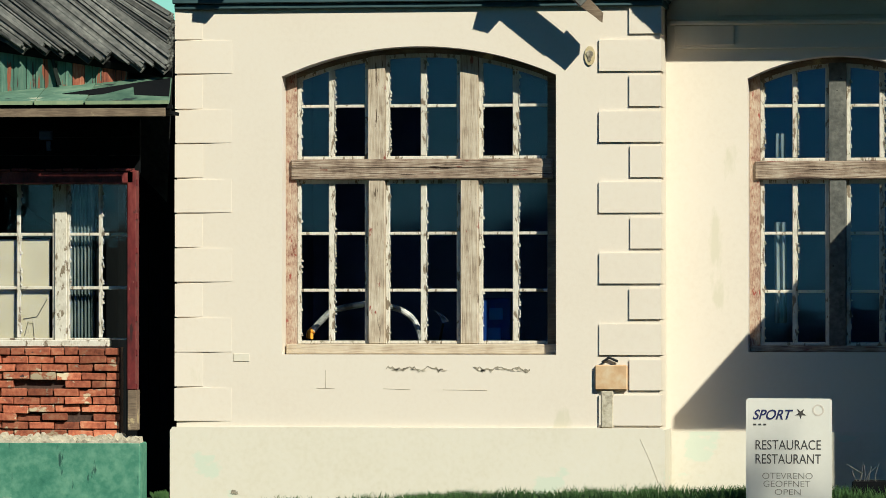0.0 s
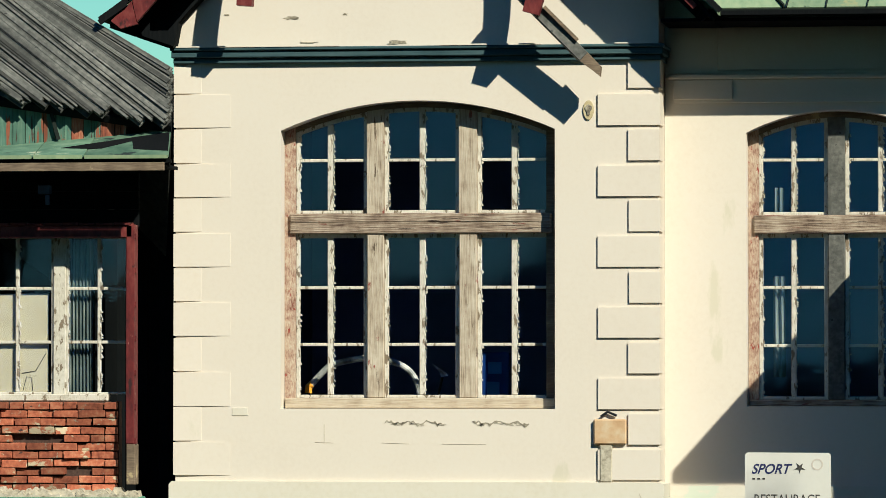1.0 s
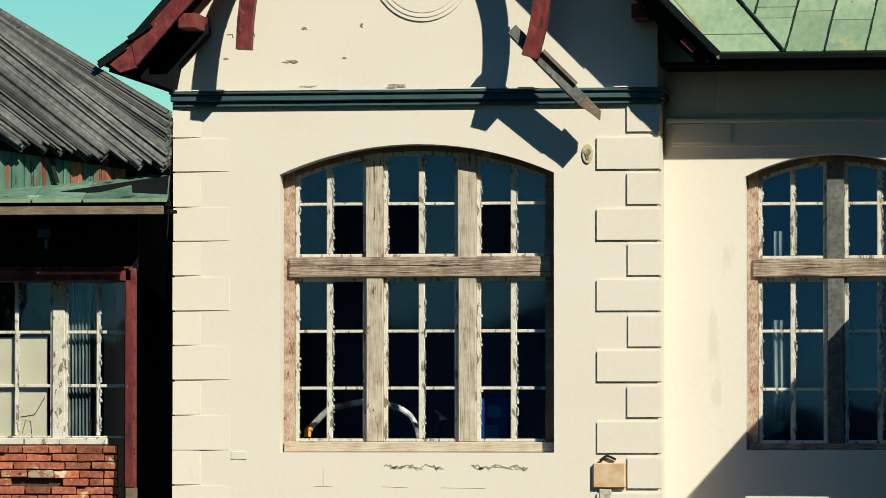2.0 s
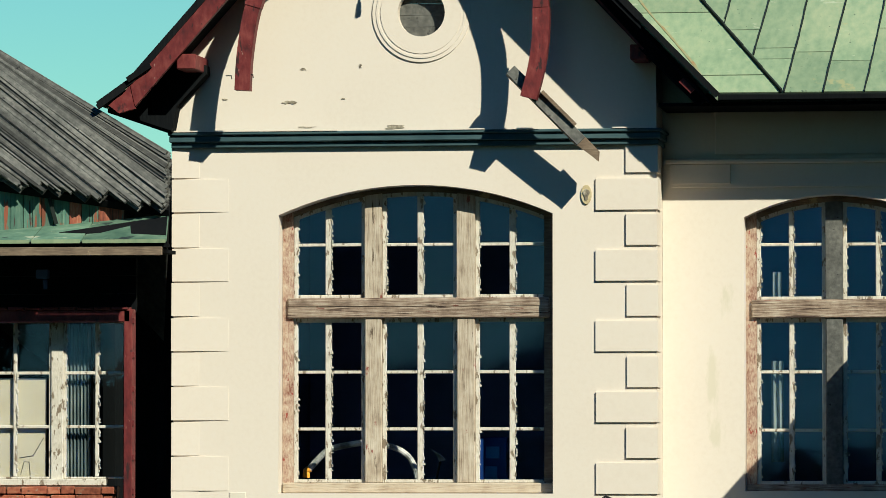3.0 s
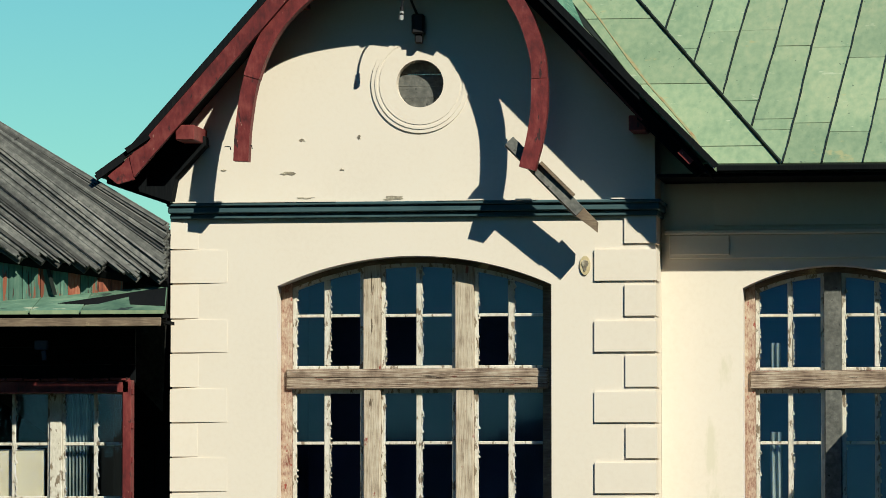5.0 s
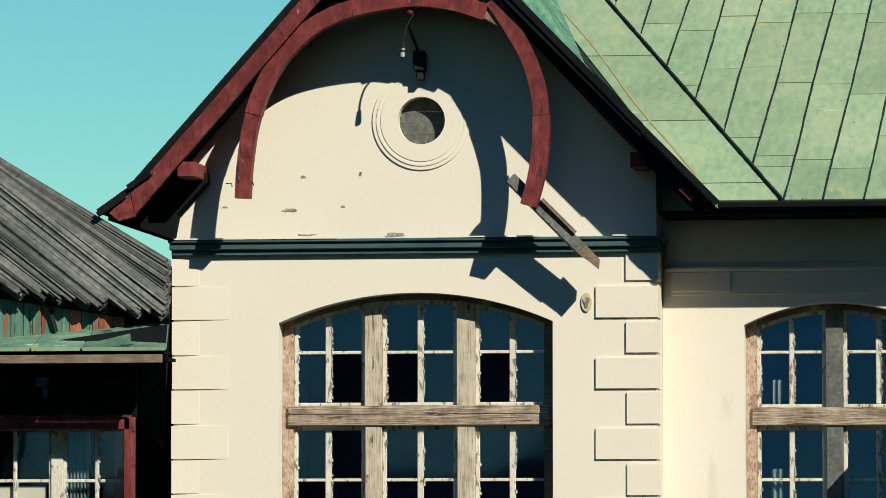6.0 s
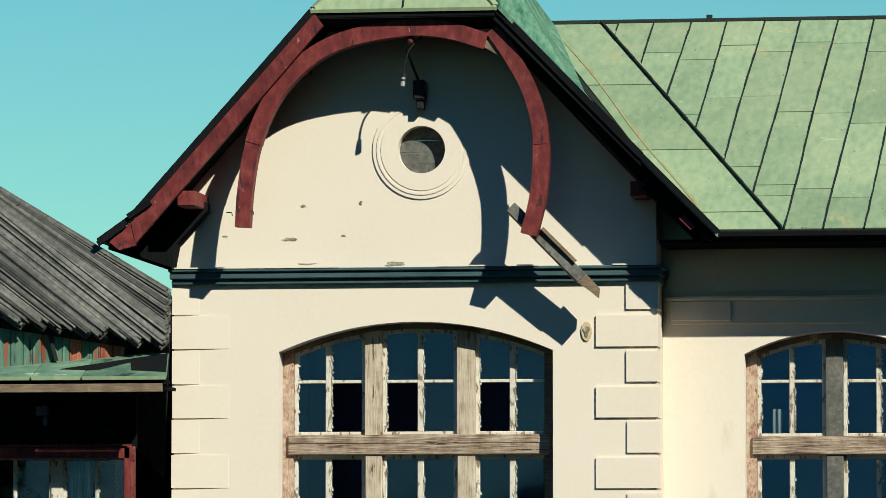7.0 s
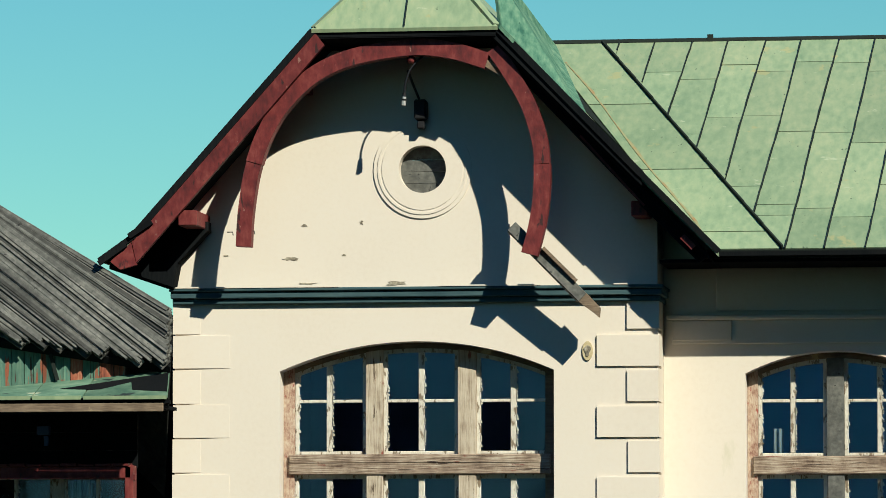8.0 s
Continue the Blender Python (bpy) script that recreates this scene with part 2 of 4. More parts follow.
def beam(p, q, wide, deep, up=(0, 0, 1), bm=None, bevel=0.0):
    """A squared timber from p to q: wide across, deep along the side nearest to up."""
    bm = bm or bmesh.new()
    p, q = Vector(p), Vector(q)
    d = (q - p).normalized()
    s = d.cross(Vector(up)).normalized()
    u = s.cross(d)
    vs = [[bm.verts.new(e + s * a * wide / 2 + u * b * deep / 2) for a, b in ((-1, -1), (1, -1), (1, 1), (-1, 1))] for e in (p, q)]
    made = [bm.faces.new(vs[0][::-1]), bm.faces.new(vs[1])]
    for i in range(4):
        j = (i + 1) % 4
        made.append(bm.faces.new((vs[0][i], vs[0][j], vs[1][j], vs[1][i])))
    if bevel:
        bmesh.ops.bevel(bm, geom=list({e for f in made for e in f.edges}), offset=bevel, segments=1, affect="EDGES")
    return bm


def smooth(points, n=6):
    """A smooth curve through points."""
    ps = [Vector(p) for p in points]
    ps = [2 * ps[0] - ps[1], *ps, 2 * ps[-1] - ps[-2]]
    out = []
    for i in range(1, len(ps) - 2):
        a, b, c, d = ps[i - 1:i + 3]
        for k in range(n):
            t = k / n
            out.append(0.5 * (2 * b + (c - a) * t + (2 * a - 5 * b + 4 * c - d) * t * t + (3 * b - a - 3 * c + d) * t ** 3))
    return out + [ps[-2]]


def bent_timber(points, wide, y0, y1, bm=None):
    """A curved plank cut to a line in the x-z plane."""
    bm = bm or bmesh.new()
    pts = [Vector((p[0], p[1])) for p in points]
    rows = []
    for i, p in enumerate(pts):
        d = (pts[min(i + 1, len(pts) - 1)] - pts[max(i - 1, 0)]).normalized()
        nrm = Vector((-d.y, d.x)) * wide / 2
        rows.append([bm.verts.new((p.x + nrm.x * s, y, p.y + nrm.y * s)) for s, y in ((1, y0), (-1, y0), (-1, y1), (1, y1))])
    for a, b in zip(rows, rows[1:]):
        for i in range(4):
            j = (i + 1) % 4
            bm.faces.new((a[i], a[j], b[j], b[i]))
    bm.faces.new(rows[0]), bm.faces.new(rows[-1][::-1])
    return bm


def tube(points, radius, sides=8, bm=None):
    bm = bm or bmesh.new()
    pts = [Vector(p) for p in points]
    rings = []
    for i, p in enumerate(pts):
        d = (pts[min(i + 1, len(pts) - 1)] - pts[max(i - 1, 0)]).normalized()
        s = d.cross(Vector((0.13, 0.95, 0.2))).normalized()
        u = s.cross(d)
        rings.append([bm.verts.new(p + radius * (s * math.cos(a) + u * math.sin(a))) for a in [2 * math.pi * k / sides for k in range(sides)]])
    for a, b in zip(rings, rings[1:]):
        for i in range(sides):
            j = (i + 1) % sides
            bm.faces.new((a[i], a[j], b[j], b[i]))
    bm.faces.new(rings[0]), bm.faces.new(rings[-1][::-1])
    return bm


def arch(x0, x1, zs, za, n=20):
    """Points of a flat arch from its springing at x1 over the crown to x0."""
    half, rise = (x1 - x0) / 2, za - zs
    r = (half * half + rise * rise) / (2 * rise)
    c, cz = (x0 + x1) / 2, za - r
    a = math.asin(half / r)
    return [(c + r * math.sin(a * (1 - 2 * k / n)), cz + r * math.cos(a * (1 - 2 * k / n))) for k in range(n + 1)]


def arch_height(x, x0, x1, zs, za):
    half, rise = (x1 - x0) / 2, za - zs
    r = (half * half + rise * rise) / (2 * rise)
    return za - r + math.sqrt(max(0, r * r - (x - (x0 + x1) / 2) ** 2))


def ring(cx, cz, r, n=40):
    return [(cx + r * math.cos(2 * math.pi * k / n), cz + r * math.sin(2 * math.pi * k / n)) for k in range(n)]


# ---- ground ----
bm = bmesh.new()
xs = [-2500, -60, -8, -3, -1, 0, 1, 2, 3, 4, 6, 60, 2500]
ys = [-2500, -120, -12, -5, -2.5, -1.2, -0.6, -0.2, 0.3, 3, 60, 2500]
grid = [[bm.verts.new((x, y, (0.05 * max(0, min(1, (x + 1) / 3)) if -8 < x < 8 and -2.6 < y < 1 else 0) - 0.02)) for x in xs] for y in ys]
for a, b in zip(grid, grid[1:]):
    for i in range(len(xs) - 1):
        bm.faces.new((a[i], a[i + 1], b[i + 1], b[i]))
ground = tagged(part("ground", bm, SOIL), "dry grassy ground in front of the building", "ground", kind="structure")

# ---- gable wall with its window opening and round opening ----
WL, WR = -2.197, 2.127
A0, A1, ASILL, ASPR, ATOP = -1.247, 1.207, 1.265, 3.738, 3.998
OX, OZ, OR = 0.037, 5.528, 0.212
opening = [(A0, ASILL), (A1, ASILL)] + arch(A0, A1, ASPR, ATOP)
wall = thing("wall_1", "cream plastered gable wall with corner quoins, flaking in places", "wall", kind="structure")
part("plaster", prism([[(WL, -0.05), (WR, -0.05), (WR, 5.22), (2.0, 5.36), (0.80, 6.60), (-0.84, 6.60), (-2.06, 5.17), (WL, 5.02)], opening, ring(OX, OZ, OR)], 0, 0.45), PLASTER, wall)
part("side_wall", box(WR - 0.45, WR, 0.45, 4.5, -0.05, 4.9), PLASTER, wall)
part("side_wall", box(WL, WL + 0.45, 0.45, 4.5, -0.05, 4.9), PLASTER, wall)
part("back_wall", box(WL, WR, 4.5, 4.9, -0.05, 6.0), PLASTER, wall)
PZ = 0.62
part("plinth", prism([[(WL - 0.055, -0.05), (WR + 0.045, -0.05), (WR + 0.045, PZ - 0.03), (WR + 0.02, PZ), (WL - 0.03, PZ), (WL - 0.055, PZ - 0.03)]], -0.035, -0.001), PLINTH, wall, "pale plinth band tinged with green")
part("plinth", box(WR + 0.001, WR + 0.047, -0.034, 0.51, -0.05, PZ - 0.012), PLINTH, wall)
# round window surround: stepped rings
for r0, r1, d in ((0.405, 0.44, 0.014), (0.385, 0.405, 0.022), (0.365, 0.385, 0.018), (OR, 0.365, 0.024)):
    part("ring_moulding", prism([ring(OX, OZ, r1), ring(OX, OZ, r0)], -d, 0.0), PLASTER, wall)
# quoins
rnd = random.Random(4)
PITCH, BLOCK = 0.3095, 0.277
ZQ = 3.756


def quoin(x0, x1, z0, z1, wrap):
    j = lambda: rnd.uniform(-0.004, 0.004)
    bm = box(x0 + j(), x1 + j(), -0.02 + j() * 0.5, 0.0 if not wrap else 0.30, z0 + j(), z1 + j())
    if not wrap:
        # the block dies away into the wall face
        for v in bm.verts:
            if v.co.x > (x0 + x1) / 2 and v.co.y < -0.005:
                v.co.y = -0.003
    part("quoin", bm, PLASTER, wall)


for k in range(12):
    z0 = ZQ - PITCH * (k - 1) + 0.012
    long = k % 2 == 1
    quoin(WL - 0.014, WL + (0.495 if long else 0.235), z0, z0 + PITCH - 0.014, False)
ZR = 3.765
for k in range(11):
    z0 = ZR - 0.3125 * k
    long = k % 2 == 0
    if z0 > PZ:
        quoin(WR - (0.535 if long else 0.265), WR + 0.012, z0, z0 + 0.272, True)
quoin(WR - 0.27, WR + 0.012, ZR + 0.325, ZR + 0.60, True)
# flaked plaster below the sill and on the gable
rnd = random.Random(8)


def chip(x, z, w, h, n=15, y=-0.004, material=None):
    pts = []
    for k in range(n):
        a = 2 * math.pi * k / n
        q = rnd.uniform(0.3, 1.25)
        pts.append((x + 0.5 * w * q * math.cos(a), z + 0.5 * h * q * math.sin(a)))
    part("plaster_chip", prism([pts], y, 0.001), material or CHIPPED, wall)


for x0, x1, z in ((-0.311, 0.20, 1.15), (0.472, 0.975, 1.146)):
    n = 26
    ridge = [(x0 + (x1 - x0) * k / n, z + rnd.uniform(-0.012, 0.012) + 0.01 * math.sin(k * 0.7)) for k in range(n + 1)]
    below = [(x, zz - abs(rnd.gauss(0, 0.012)) - 0.003) for x, zz in ridge]
    part("plaster_chip", prism([ridge + below[::-1]], -0.004, 0.001), CHIPPED, wall, "flaked edge below the sill")
    for k in range(6):
        chip(rnd.uniform(x0, x1), z - rnd.uniform(0.005, 0.03), rnd.uniform(0.04, 0.10), rnd.uniform(0.01, 0.025), material=CRACK)
for x, z, w, h in ((-1.159, 4.744, 0.13, 0.05), (-1.022, 5.041, 0.06, 0.03), (-1.737, 4.775, 0.05, 0.02), (-0.664, 4.77, 0.05, 0.02), (-0.512, 5.06, 0.03, 0.04), (-0.206, 4.513, 0.22, 0.035), (-0.995, 4.521, 0.2, 0.02), (-1.668, 0.038, 0.07, 0.05)):
    chip(x, z, w, h, y=-0.005 if z > 1 else -0.04)
# fine cracks and joint lines in the plaster
for line in (((-0.935, 0.968), (-0.772, 0.963)), ((-0.854, 1.129), (-0.853, 0.968)), ((-0.336, 0.964), (-0.093, 0.955)), ((0.2, 0.955), (0.593, 0.951)), ((1.955, 0.523), (2.039, 0.339), (2.114, 0.141))):
    deep = -0.001 if line[0][1] > PZ else -0.036
    part("plaster_crack", tube([(x, deep, z) for x, z in line], 0.0025, 5), CRACK, wall)
# cornice band: three stepped mouldings
CB, CT = 4.337, 4.478
for y, z0, z1 in ((-0.05, CB, CB + 0.05), (-0.085, CB + 0.05, CT - 0.03), (-0.11, CT - 0.03, CT)):
    part("cornice_moulding", box(WL + 0.002 + y * 0.35, WR - y * 0.55, y, -0.001, z0, z1, 0.008), CORNICE, wall, "dark blue-green sheet-metal cornice")
    part("cornice_moulding", box(WR, WR - y * 0.55, 0.0, 0.54, z0, z1, 0.008), CORNICE, wall)
for k, (x0, x1) in enumerate(((-2.2, -1.4), (-1.38, -0.7), (0.2, 0.75), (0.9, 1.1), (1.75, 2.05))):
    part("cornice_top_lip", box(x0, x1, -0.118, -0.10, CT + 0.001, CT + 0.012), PLASTER, wall)


# ---- windows ----
def sash(window, x0, x1, z0, z1, bars_z, y, missing=(), top=None, bar=0.034, stile=0.036, mid=None, lean=0.0):
    """A glazed casement with peeling white stiles, one upright bar, level bars and separate panes; top(x) gives an arched head."""
    s = part("sash", box(x0, x0 + stile, y, y + 0.045, z0, (top(x0) if top else z1), 0.004), WHITE, window, "casement with peeling white paint")
    part("stile", box(x1 - stile, x1, y, y + 0.045, z0, (top(x1) if top else z1), 0.004), WHITE, s)
    part("rail", box(x0 + stile, x1 - stile, y + 0.001, y + 0.044, z0, z0 + stile * 0.8, 0.004), WHITE, s)
    n = 10
    xs = [x0 + (x1 - x0) * k / n for k in range(n + 1)]
    head = [(x, (top(x) if top else z1)) for x in xs]
    part("head_rail", prism([head + [(x, z - stile) for x, z in head[::-1]]], y - 0.001, y + 0.046), WHITE, s)
    xm = mid or (x0 + x1) / 2
    part("glazing_bar", box(xm - bar / 2, xm + bar / 2, y + 0.004, y + 0.04, z0 + stile * 0.8, (top(xm) if top else z1) - stile, 0.006), WHITE, s)
    for z in bars_z:
        for a, b in ((x0 + stile, xm - bar / 2), (xm + bar / 2, x1 - stile)):
            part("glazing_bar", box(a, b, y + 0.006, y + 0.038, z - 0.014, z + 0.014, 0.004), WHITE, s)
    # crumbling putty and paint flakes along the upright bar and stiles
    for k in range(40):
        x = rnd.choice((x0 + stile, xm + bar / 2, xm + bar / 2))
        z = rnd.uniform(z0 + 0.05, (top(xm) if top else z1) - 0.1)
        h = rnd.uniform(0.012, 0.05)
        w = rnd.uniform(0.006, 0.022)
        part("paint_flake", prism([[(x, z), (x + w, z + h * 0.2), (x + w * 0.6, z + h * 0.7), (x, z + h)]], y - 0.002, y + 0.02), WHITE, s)
    levels = [z0 + stile * 0.8, *sorted(bars_z), None]
    for i in range(len(levels) - 1):
        for j, (a, b) in enumerate(((x0 + stile, xm - bar / 2), (xm + bar / 2, x1 - stile))):
            if (i, j) in missing:
                continue
            lo, hi = levels[i], levels[i + 1]
            pts = [(a, lo), (b, lo)] + ([(b, hi), (a, hi)] if hi else [(b, (top(b) if top else z1) - stile), (a, (top(a) if top else z1) - stile)])
            pm = prism([pts], y + 0.020, y + 0.023)
            slope = lean + rnd.uniform(-0.003, 0.003)
            for v in pm.verts:
                v.co.y += slope * (v.co.z - (pts[0][1] + pts[2][1]) / 2)
            part("pane", pm, GLASS, s).visible_shadow = False


def head_of(x0, x1, zs, za, drop):
    return lambda x: arch_height(x, x0, x1, zs, za) - drop


FY = 0.20
win = thing("window_1", "tall arched timber window with peeling paint and missing panes", "window", kind="structure")
M1, M2, M3, M4 = -0.5, -0.348, 0.327, 0.489
T0, T1, B1 = 2.822, 3.003, 1.359
top = head_of(A0, A1, ASPR, ATOP, 0.0)
part("stile", prism([[(A0 + 0.002, ASILL), (A0 + 0.10, ASILL), (A0 + 0.10, top(A0 + 0.10) - 0.003), (A0 + 0.002, top(A0 + 0.002) - 0.003)]], FY, FY + 0.12), REDWOOD, win, "stile with flaking red and bare grey wood")
# right stile and arched head in darker brown, standing in for the reveal's shade
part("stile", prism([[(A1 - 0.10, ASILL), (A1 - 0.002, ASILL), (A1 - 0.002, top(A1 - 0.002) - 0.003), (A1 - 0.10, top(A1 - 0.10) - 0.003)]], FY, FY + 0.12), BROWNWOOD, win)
hp = [(A0 + 0.1 + (A1 - A0 - 0.2) * k / 20, top(A0 + 0.1 + (A1 - A0 - 0.2) * k / 20) - 0.003) for k in range(21)]
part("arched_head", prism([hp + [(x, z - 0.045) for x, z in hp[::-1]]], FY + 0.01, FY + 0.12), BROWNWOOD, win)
for a, b in ((M1, M2), (M3, M4)):
    part("mullion", box(a, b, FY - 0.015, FY + 0.12, B1, T0, 0.008), WOOD, win, "bare weathered mullion")
    part("mullion", prism([[(a, T1), (b, T1), (b, top(b) - 0.045), (a, top(a) - 0.045)]], FY - 0.015, FY + 0.12), WOOD, win)
part("transom", box(A0 + 0.05, A1 - 0.05, FY - 0.035, FY + 0.10, T0, T1, 0.01), WOODX, win, "cracked grey transom with red traces")
part("transom_groove", box(A0 + 0.06, A1 - 0.06, FY - 0.042, FY - 0.034, (T0 + T1) / 2 + 0.015, T1 - 0.02, 0.003), WOODX, win)
part("sill", box(A0 + 0.012, A1 - 0.012, FY - 0.06, FY + 0.10, ASILL + 0.002, B1, 0.008), SILLWOOD, win, "pale bleached sill")
Z5, Z4, Z2 = 1.836, 2.343, 3.479
SY = FY + 0.03
bays = ((A0 + 0.10, M1, -0.836), (M2, M3, -0.007), (M4, A1 - 0.055, 0.819))
gone_low = ({(1, 0), (1, 1), (2, 1), (0, 0)}, {(1, 0), (0, 0)}, {(1, 0)})
gone_high = ({(0, 1)}, {(0, 0)}, {(0, 0)})
for k, (a, b, m) in enumerate(bays):
    sash(win, a, b, B1, T0, (Z5, Z4), SY, gone_low[k], mid=m, bar=0.056)
    sash(win, a, b, T1, None, (Z2,), SY, gone_high[k], top=head_of(A0, A1, ASPR, ATOP, 0.05), mid=m, bar=0.056)

# the wing's wall and two-light window
WY = 0.55
V0, V1 = 2.857, 4.458
VS, VT, VB = 3.719, 3.915, 1.285
EZ = 4.755
wing = thing("wall_2", "cream plastered wing wall under deep eaves, partly in shade", "wall", kind="structure")
part("plaster", prism([[(WR + 0.002, -0.05), (7.5, -0.05), (7.5, EZ + 0.3), (WR + 0.002, EZ + 0.3)], [(V0, VB), (V1, VB)] + arch(V0, V1, VS, VT)], WY, WY + 0.45), PLASTER, wing)
part("end_wall", box(7.05, 7.5, WY + 0.45, 4.6, -0.05, EZ), PLASTER, wing)
part("back_wall", box(WR, 7.5, 4.6, 5.0, -0.05, EZ), PLASTER, wing)
part("plinth", prism([[(WR + 0.05, -0.05), (7.5, -0.05), (7.5, PZ - 0.04), (WR + 0.05, PZ - 0.04)]], WY - 0.035, WY - 0.001), PLINTH, wing)
F0, F1 = 3.963, 4.194
part("frieze", box(WR + 0.08, 7.4, WY - 0.035, WY - 0.001, F0 + 0.02, F1, 0.005), PLASTER, wing)
part("frieze_moulding", box(WR + 0.03, 7.4, WY - 0.075, WY - 0.001, F1 + 0.001, F1 + 0.045, 0.01), PLASTER, wing)
part("frieze_block", box(WR + 0.08, 2.743, WY - 0.055, WY - 0.036, F0 + 0.05, F1 - 0.004, 0.006), PLASTER, wing)
part("frieze_panel", box(2.602, 7.4, WY - 0.03, WY - 0.001, F1 + 0.08, EZ, 0.006), PLASTER, wing)
win2 = thing("window_2", "arched two-light timber window with grey weathered bars", "window", kind="structure")
top2 = head_of(V0, V1, VS, VT, 0.0)
WFY = WY + FY
N0, N1 = 3.569, 3.72
U0, U1, UB = 2.823, 2.989, 1.344
part("stile", prism([[(V0 + 0.002, VB), (V0 + 0.095, VB), (V0 + 0.095, top2(V0 + 0.095) - 0.003), (V0 + 0.002, top2(V0 + 0.002) - 0.003)]], WFY, WFY + 0.12), REDWOOD, win2, "stile with flaking red paint")
part("stile", prism([[(V1 - 0.095, VB), (V1 - 0.002, VB), (V1 - 0.002, top2(V1 - 0.002) - 0.003), (V1 - 0.095, top2(V1 - 0.095) - 0.003)]], WFY, WFY + 0.12), REDWOOD, win2)
hp = [(V0 + 0.095 + (V1 - V0 - 0.19) * k / 16, top2(V0 + 0.095 + (V1 - V0 - 0.19) * k / 16) - 0.003) for k in range(17)]
# head in darker brown again, for the shadow band under the arch
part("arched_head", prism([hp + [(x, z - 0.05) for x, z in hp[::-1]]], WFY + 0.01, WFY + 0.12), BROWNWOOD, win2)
part("mullion", box(N0, N1, WFY - 0.015, WFY + 0.12, UB, U0, 0.008), GREYWOOD, win2, "grey weathered mullion")
part("mullion", prism([[(N0, U1), (N1, U1), (N1, top2(N1) - 0.05), (N0, top2(N0) - 0.05)]], WFY - 0.015, WFY + 0.12), GREYWOOD, win2)
part("transom", box(V0 + 0.05, V1 - 0.05, WFY - 0.035, WFY + 0.1, U0, U1, 0.01), WOODX, win2)
part("sill", box(V0 + 0.012, V1 - 0.012, WFY - 0.06, WFY + 0.1, VB + 0.002, UB, 0.008), WOODX, win2)
K5, K4, K2 = 1.826, 2.345, 3.483
for a, b, m in ((V0 + 0.095, N0, 3.261), (N1, V1 - 0.095, 4.034)):
    sash(win2, a, b, UB, U0, (K5, K4), WFY + 0.03, mid=m, bar=0.046, lean=0.02)
    sash(win2, a, b, U1, None, (K2,), WFY + 0.03, top=head_of(V0, V1, VS, VT, 0.055), mid=m, bar=0.046, lean=0.02)

# ---- gable roof with clipped hip ----
CX = -0.022
HX, HZ = 0.805, 6.718
SIDES = {-1: (2.405, 4.9, 2.69, 4.71), 1: (2.06, 5.40, 2.72, 4.735)}
KX, KZ, TX, TZ = SIDES[-1]
YF, YR, YB = -0.70, -0.68, 5.2
AZ, AY = HZ + HX * (HZ - KZ) / (KX - HX), 0.05
roof = thing("roof_1", "steep gable roof with clipped hip, green sheet metal", "roof", kind="structure")
for s in (-1, 1):
    yf = YF if s < 0 else YR
    KX, KZ, TX, TZ = SIDES[s]
    p = lambda x, y, z: (CX + s * x, y, z)
    part("upper_slope", slab([p(HX, yf, HZ), p(0.0, AY, AZ), p(0.0, YB, AZ), p(KX, YB, KZ), p(KX, yf, KZ)], (0, 0, -0.045)), COPPER, roof)
    part("flared_slope", slab([p(KX, yf, KZ), p(KX, YB, KZ), p(TX, YB, TZ), p(TX, yf, TZ)], (0, 0, -0.04)), COPPER, roof)
    # soffits in near-black, the overhang's shade included in the colour
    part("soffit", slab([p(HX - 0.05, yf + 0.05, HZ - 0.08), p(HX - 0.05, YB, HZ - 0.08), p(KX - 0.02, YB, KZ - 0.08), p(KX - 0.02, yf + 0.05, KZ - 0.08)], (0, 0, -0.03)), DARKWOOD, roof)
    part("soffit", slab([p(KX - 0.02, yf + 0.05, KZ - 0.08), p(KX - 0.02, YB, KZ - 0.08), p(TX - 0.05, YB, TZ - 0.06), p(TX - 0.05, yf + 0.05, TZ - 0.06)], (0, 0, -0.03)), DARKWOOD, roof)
    # barge boards: sunny one flush; the other set back, its shade coloured near-black
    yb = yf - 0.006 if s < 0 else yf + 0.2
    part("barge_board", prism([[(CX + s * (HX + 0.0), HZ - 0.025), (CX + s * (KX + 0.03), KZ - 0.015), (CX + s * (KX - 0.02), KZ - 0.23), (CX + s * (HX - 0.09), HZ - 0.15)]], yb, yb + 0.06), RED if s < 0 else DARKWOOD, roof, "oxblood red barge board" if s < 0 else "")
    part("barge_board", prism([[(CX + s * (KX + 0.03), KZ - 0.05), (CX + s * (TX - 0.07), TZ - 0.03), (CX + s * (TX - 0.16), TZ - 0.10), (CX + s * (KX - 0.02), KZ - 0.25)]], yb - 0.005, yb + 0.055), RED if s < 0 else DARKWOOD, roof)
    if s < 0:
        part("boxed_eave", prism([[(-2.6, 4.76), (-2.2, 5.03), (-2.2, 4.50), (-2.30, 4.52), (-2.565, 4.61), (-2.58, 4.68)]], 0.25, 2.0), DARKWOOD, roof)
    if s < 0:
        # dark box shaped to the soffit's black and its shadow on the wall
        part("boxed_eave", prism([[(-2.508, 4.720), (-2.202, 5.069), (-1.870, 5.066), (-1.865, 4.985), (-2.134, 4.696), (-2.174, 4.485), (-2.456, 4.578)]], -0.22, -0.03), DARKWOOD, roof, "boxed eave, black with the shade below the barge")
    if s > 0:
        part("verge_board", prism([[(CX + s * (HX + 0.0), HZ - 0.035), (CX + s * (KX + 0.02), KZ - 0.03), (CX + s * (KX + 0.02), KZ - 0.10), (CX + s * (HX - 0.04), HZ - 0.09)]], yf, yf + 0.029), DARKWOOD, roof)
# red strip and tip mark where the shaded barge board still shows
part("barge_fillet", beam((1.50, YR + 0.19, 5.76), (2.06, YR + 0.19, 5.14), 0.02, 0.03, (0, -1, 0)), RED, roof, "thin red strip, the visible edge of the shaded board")
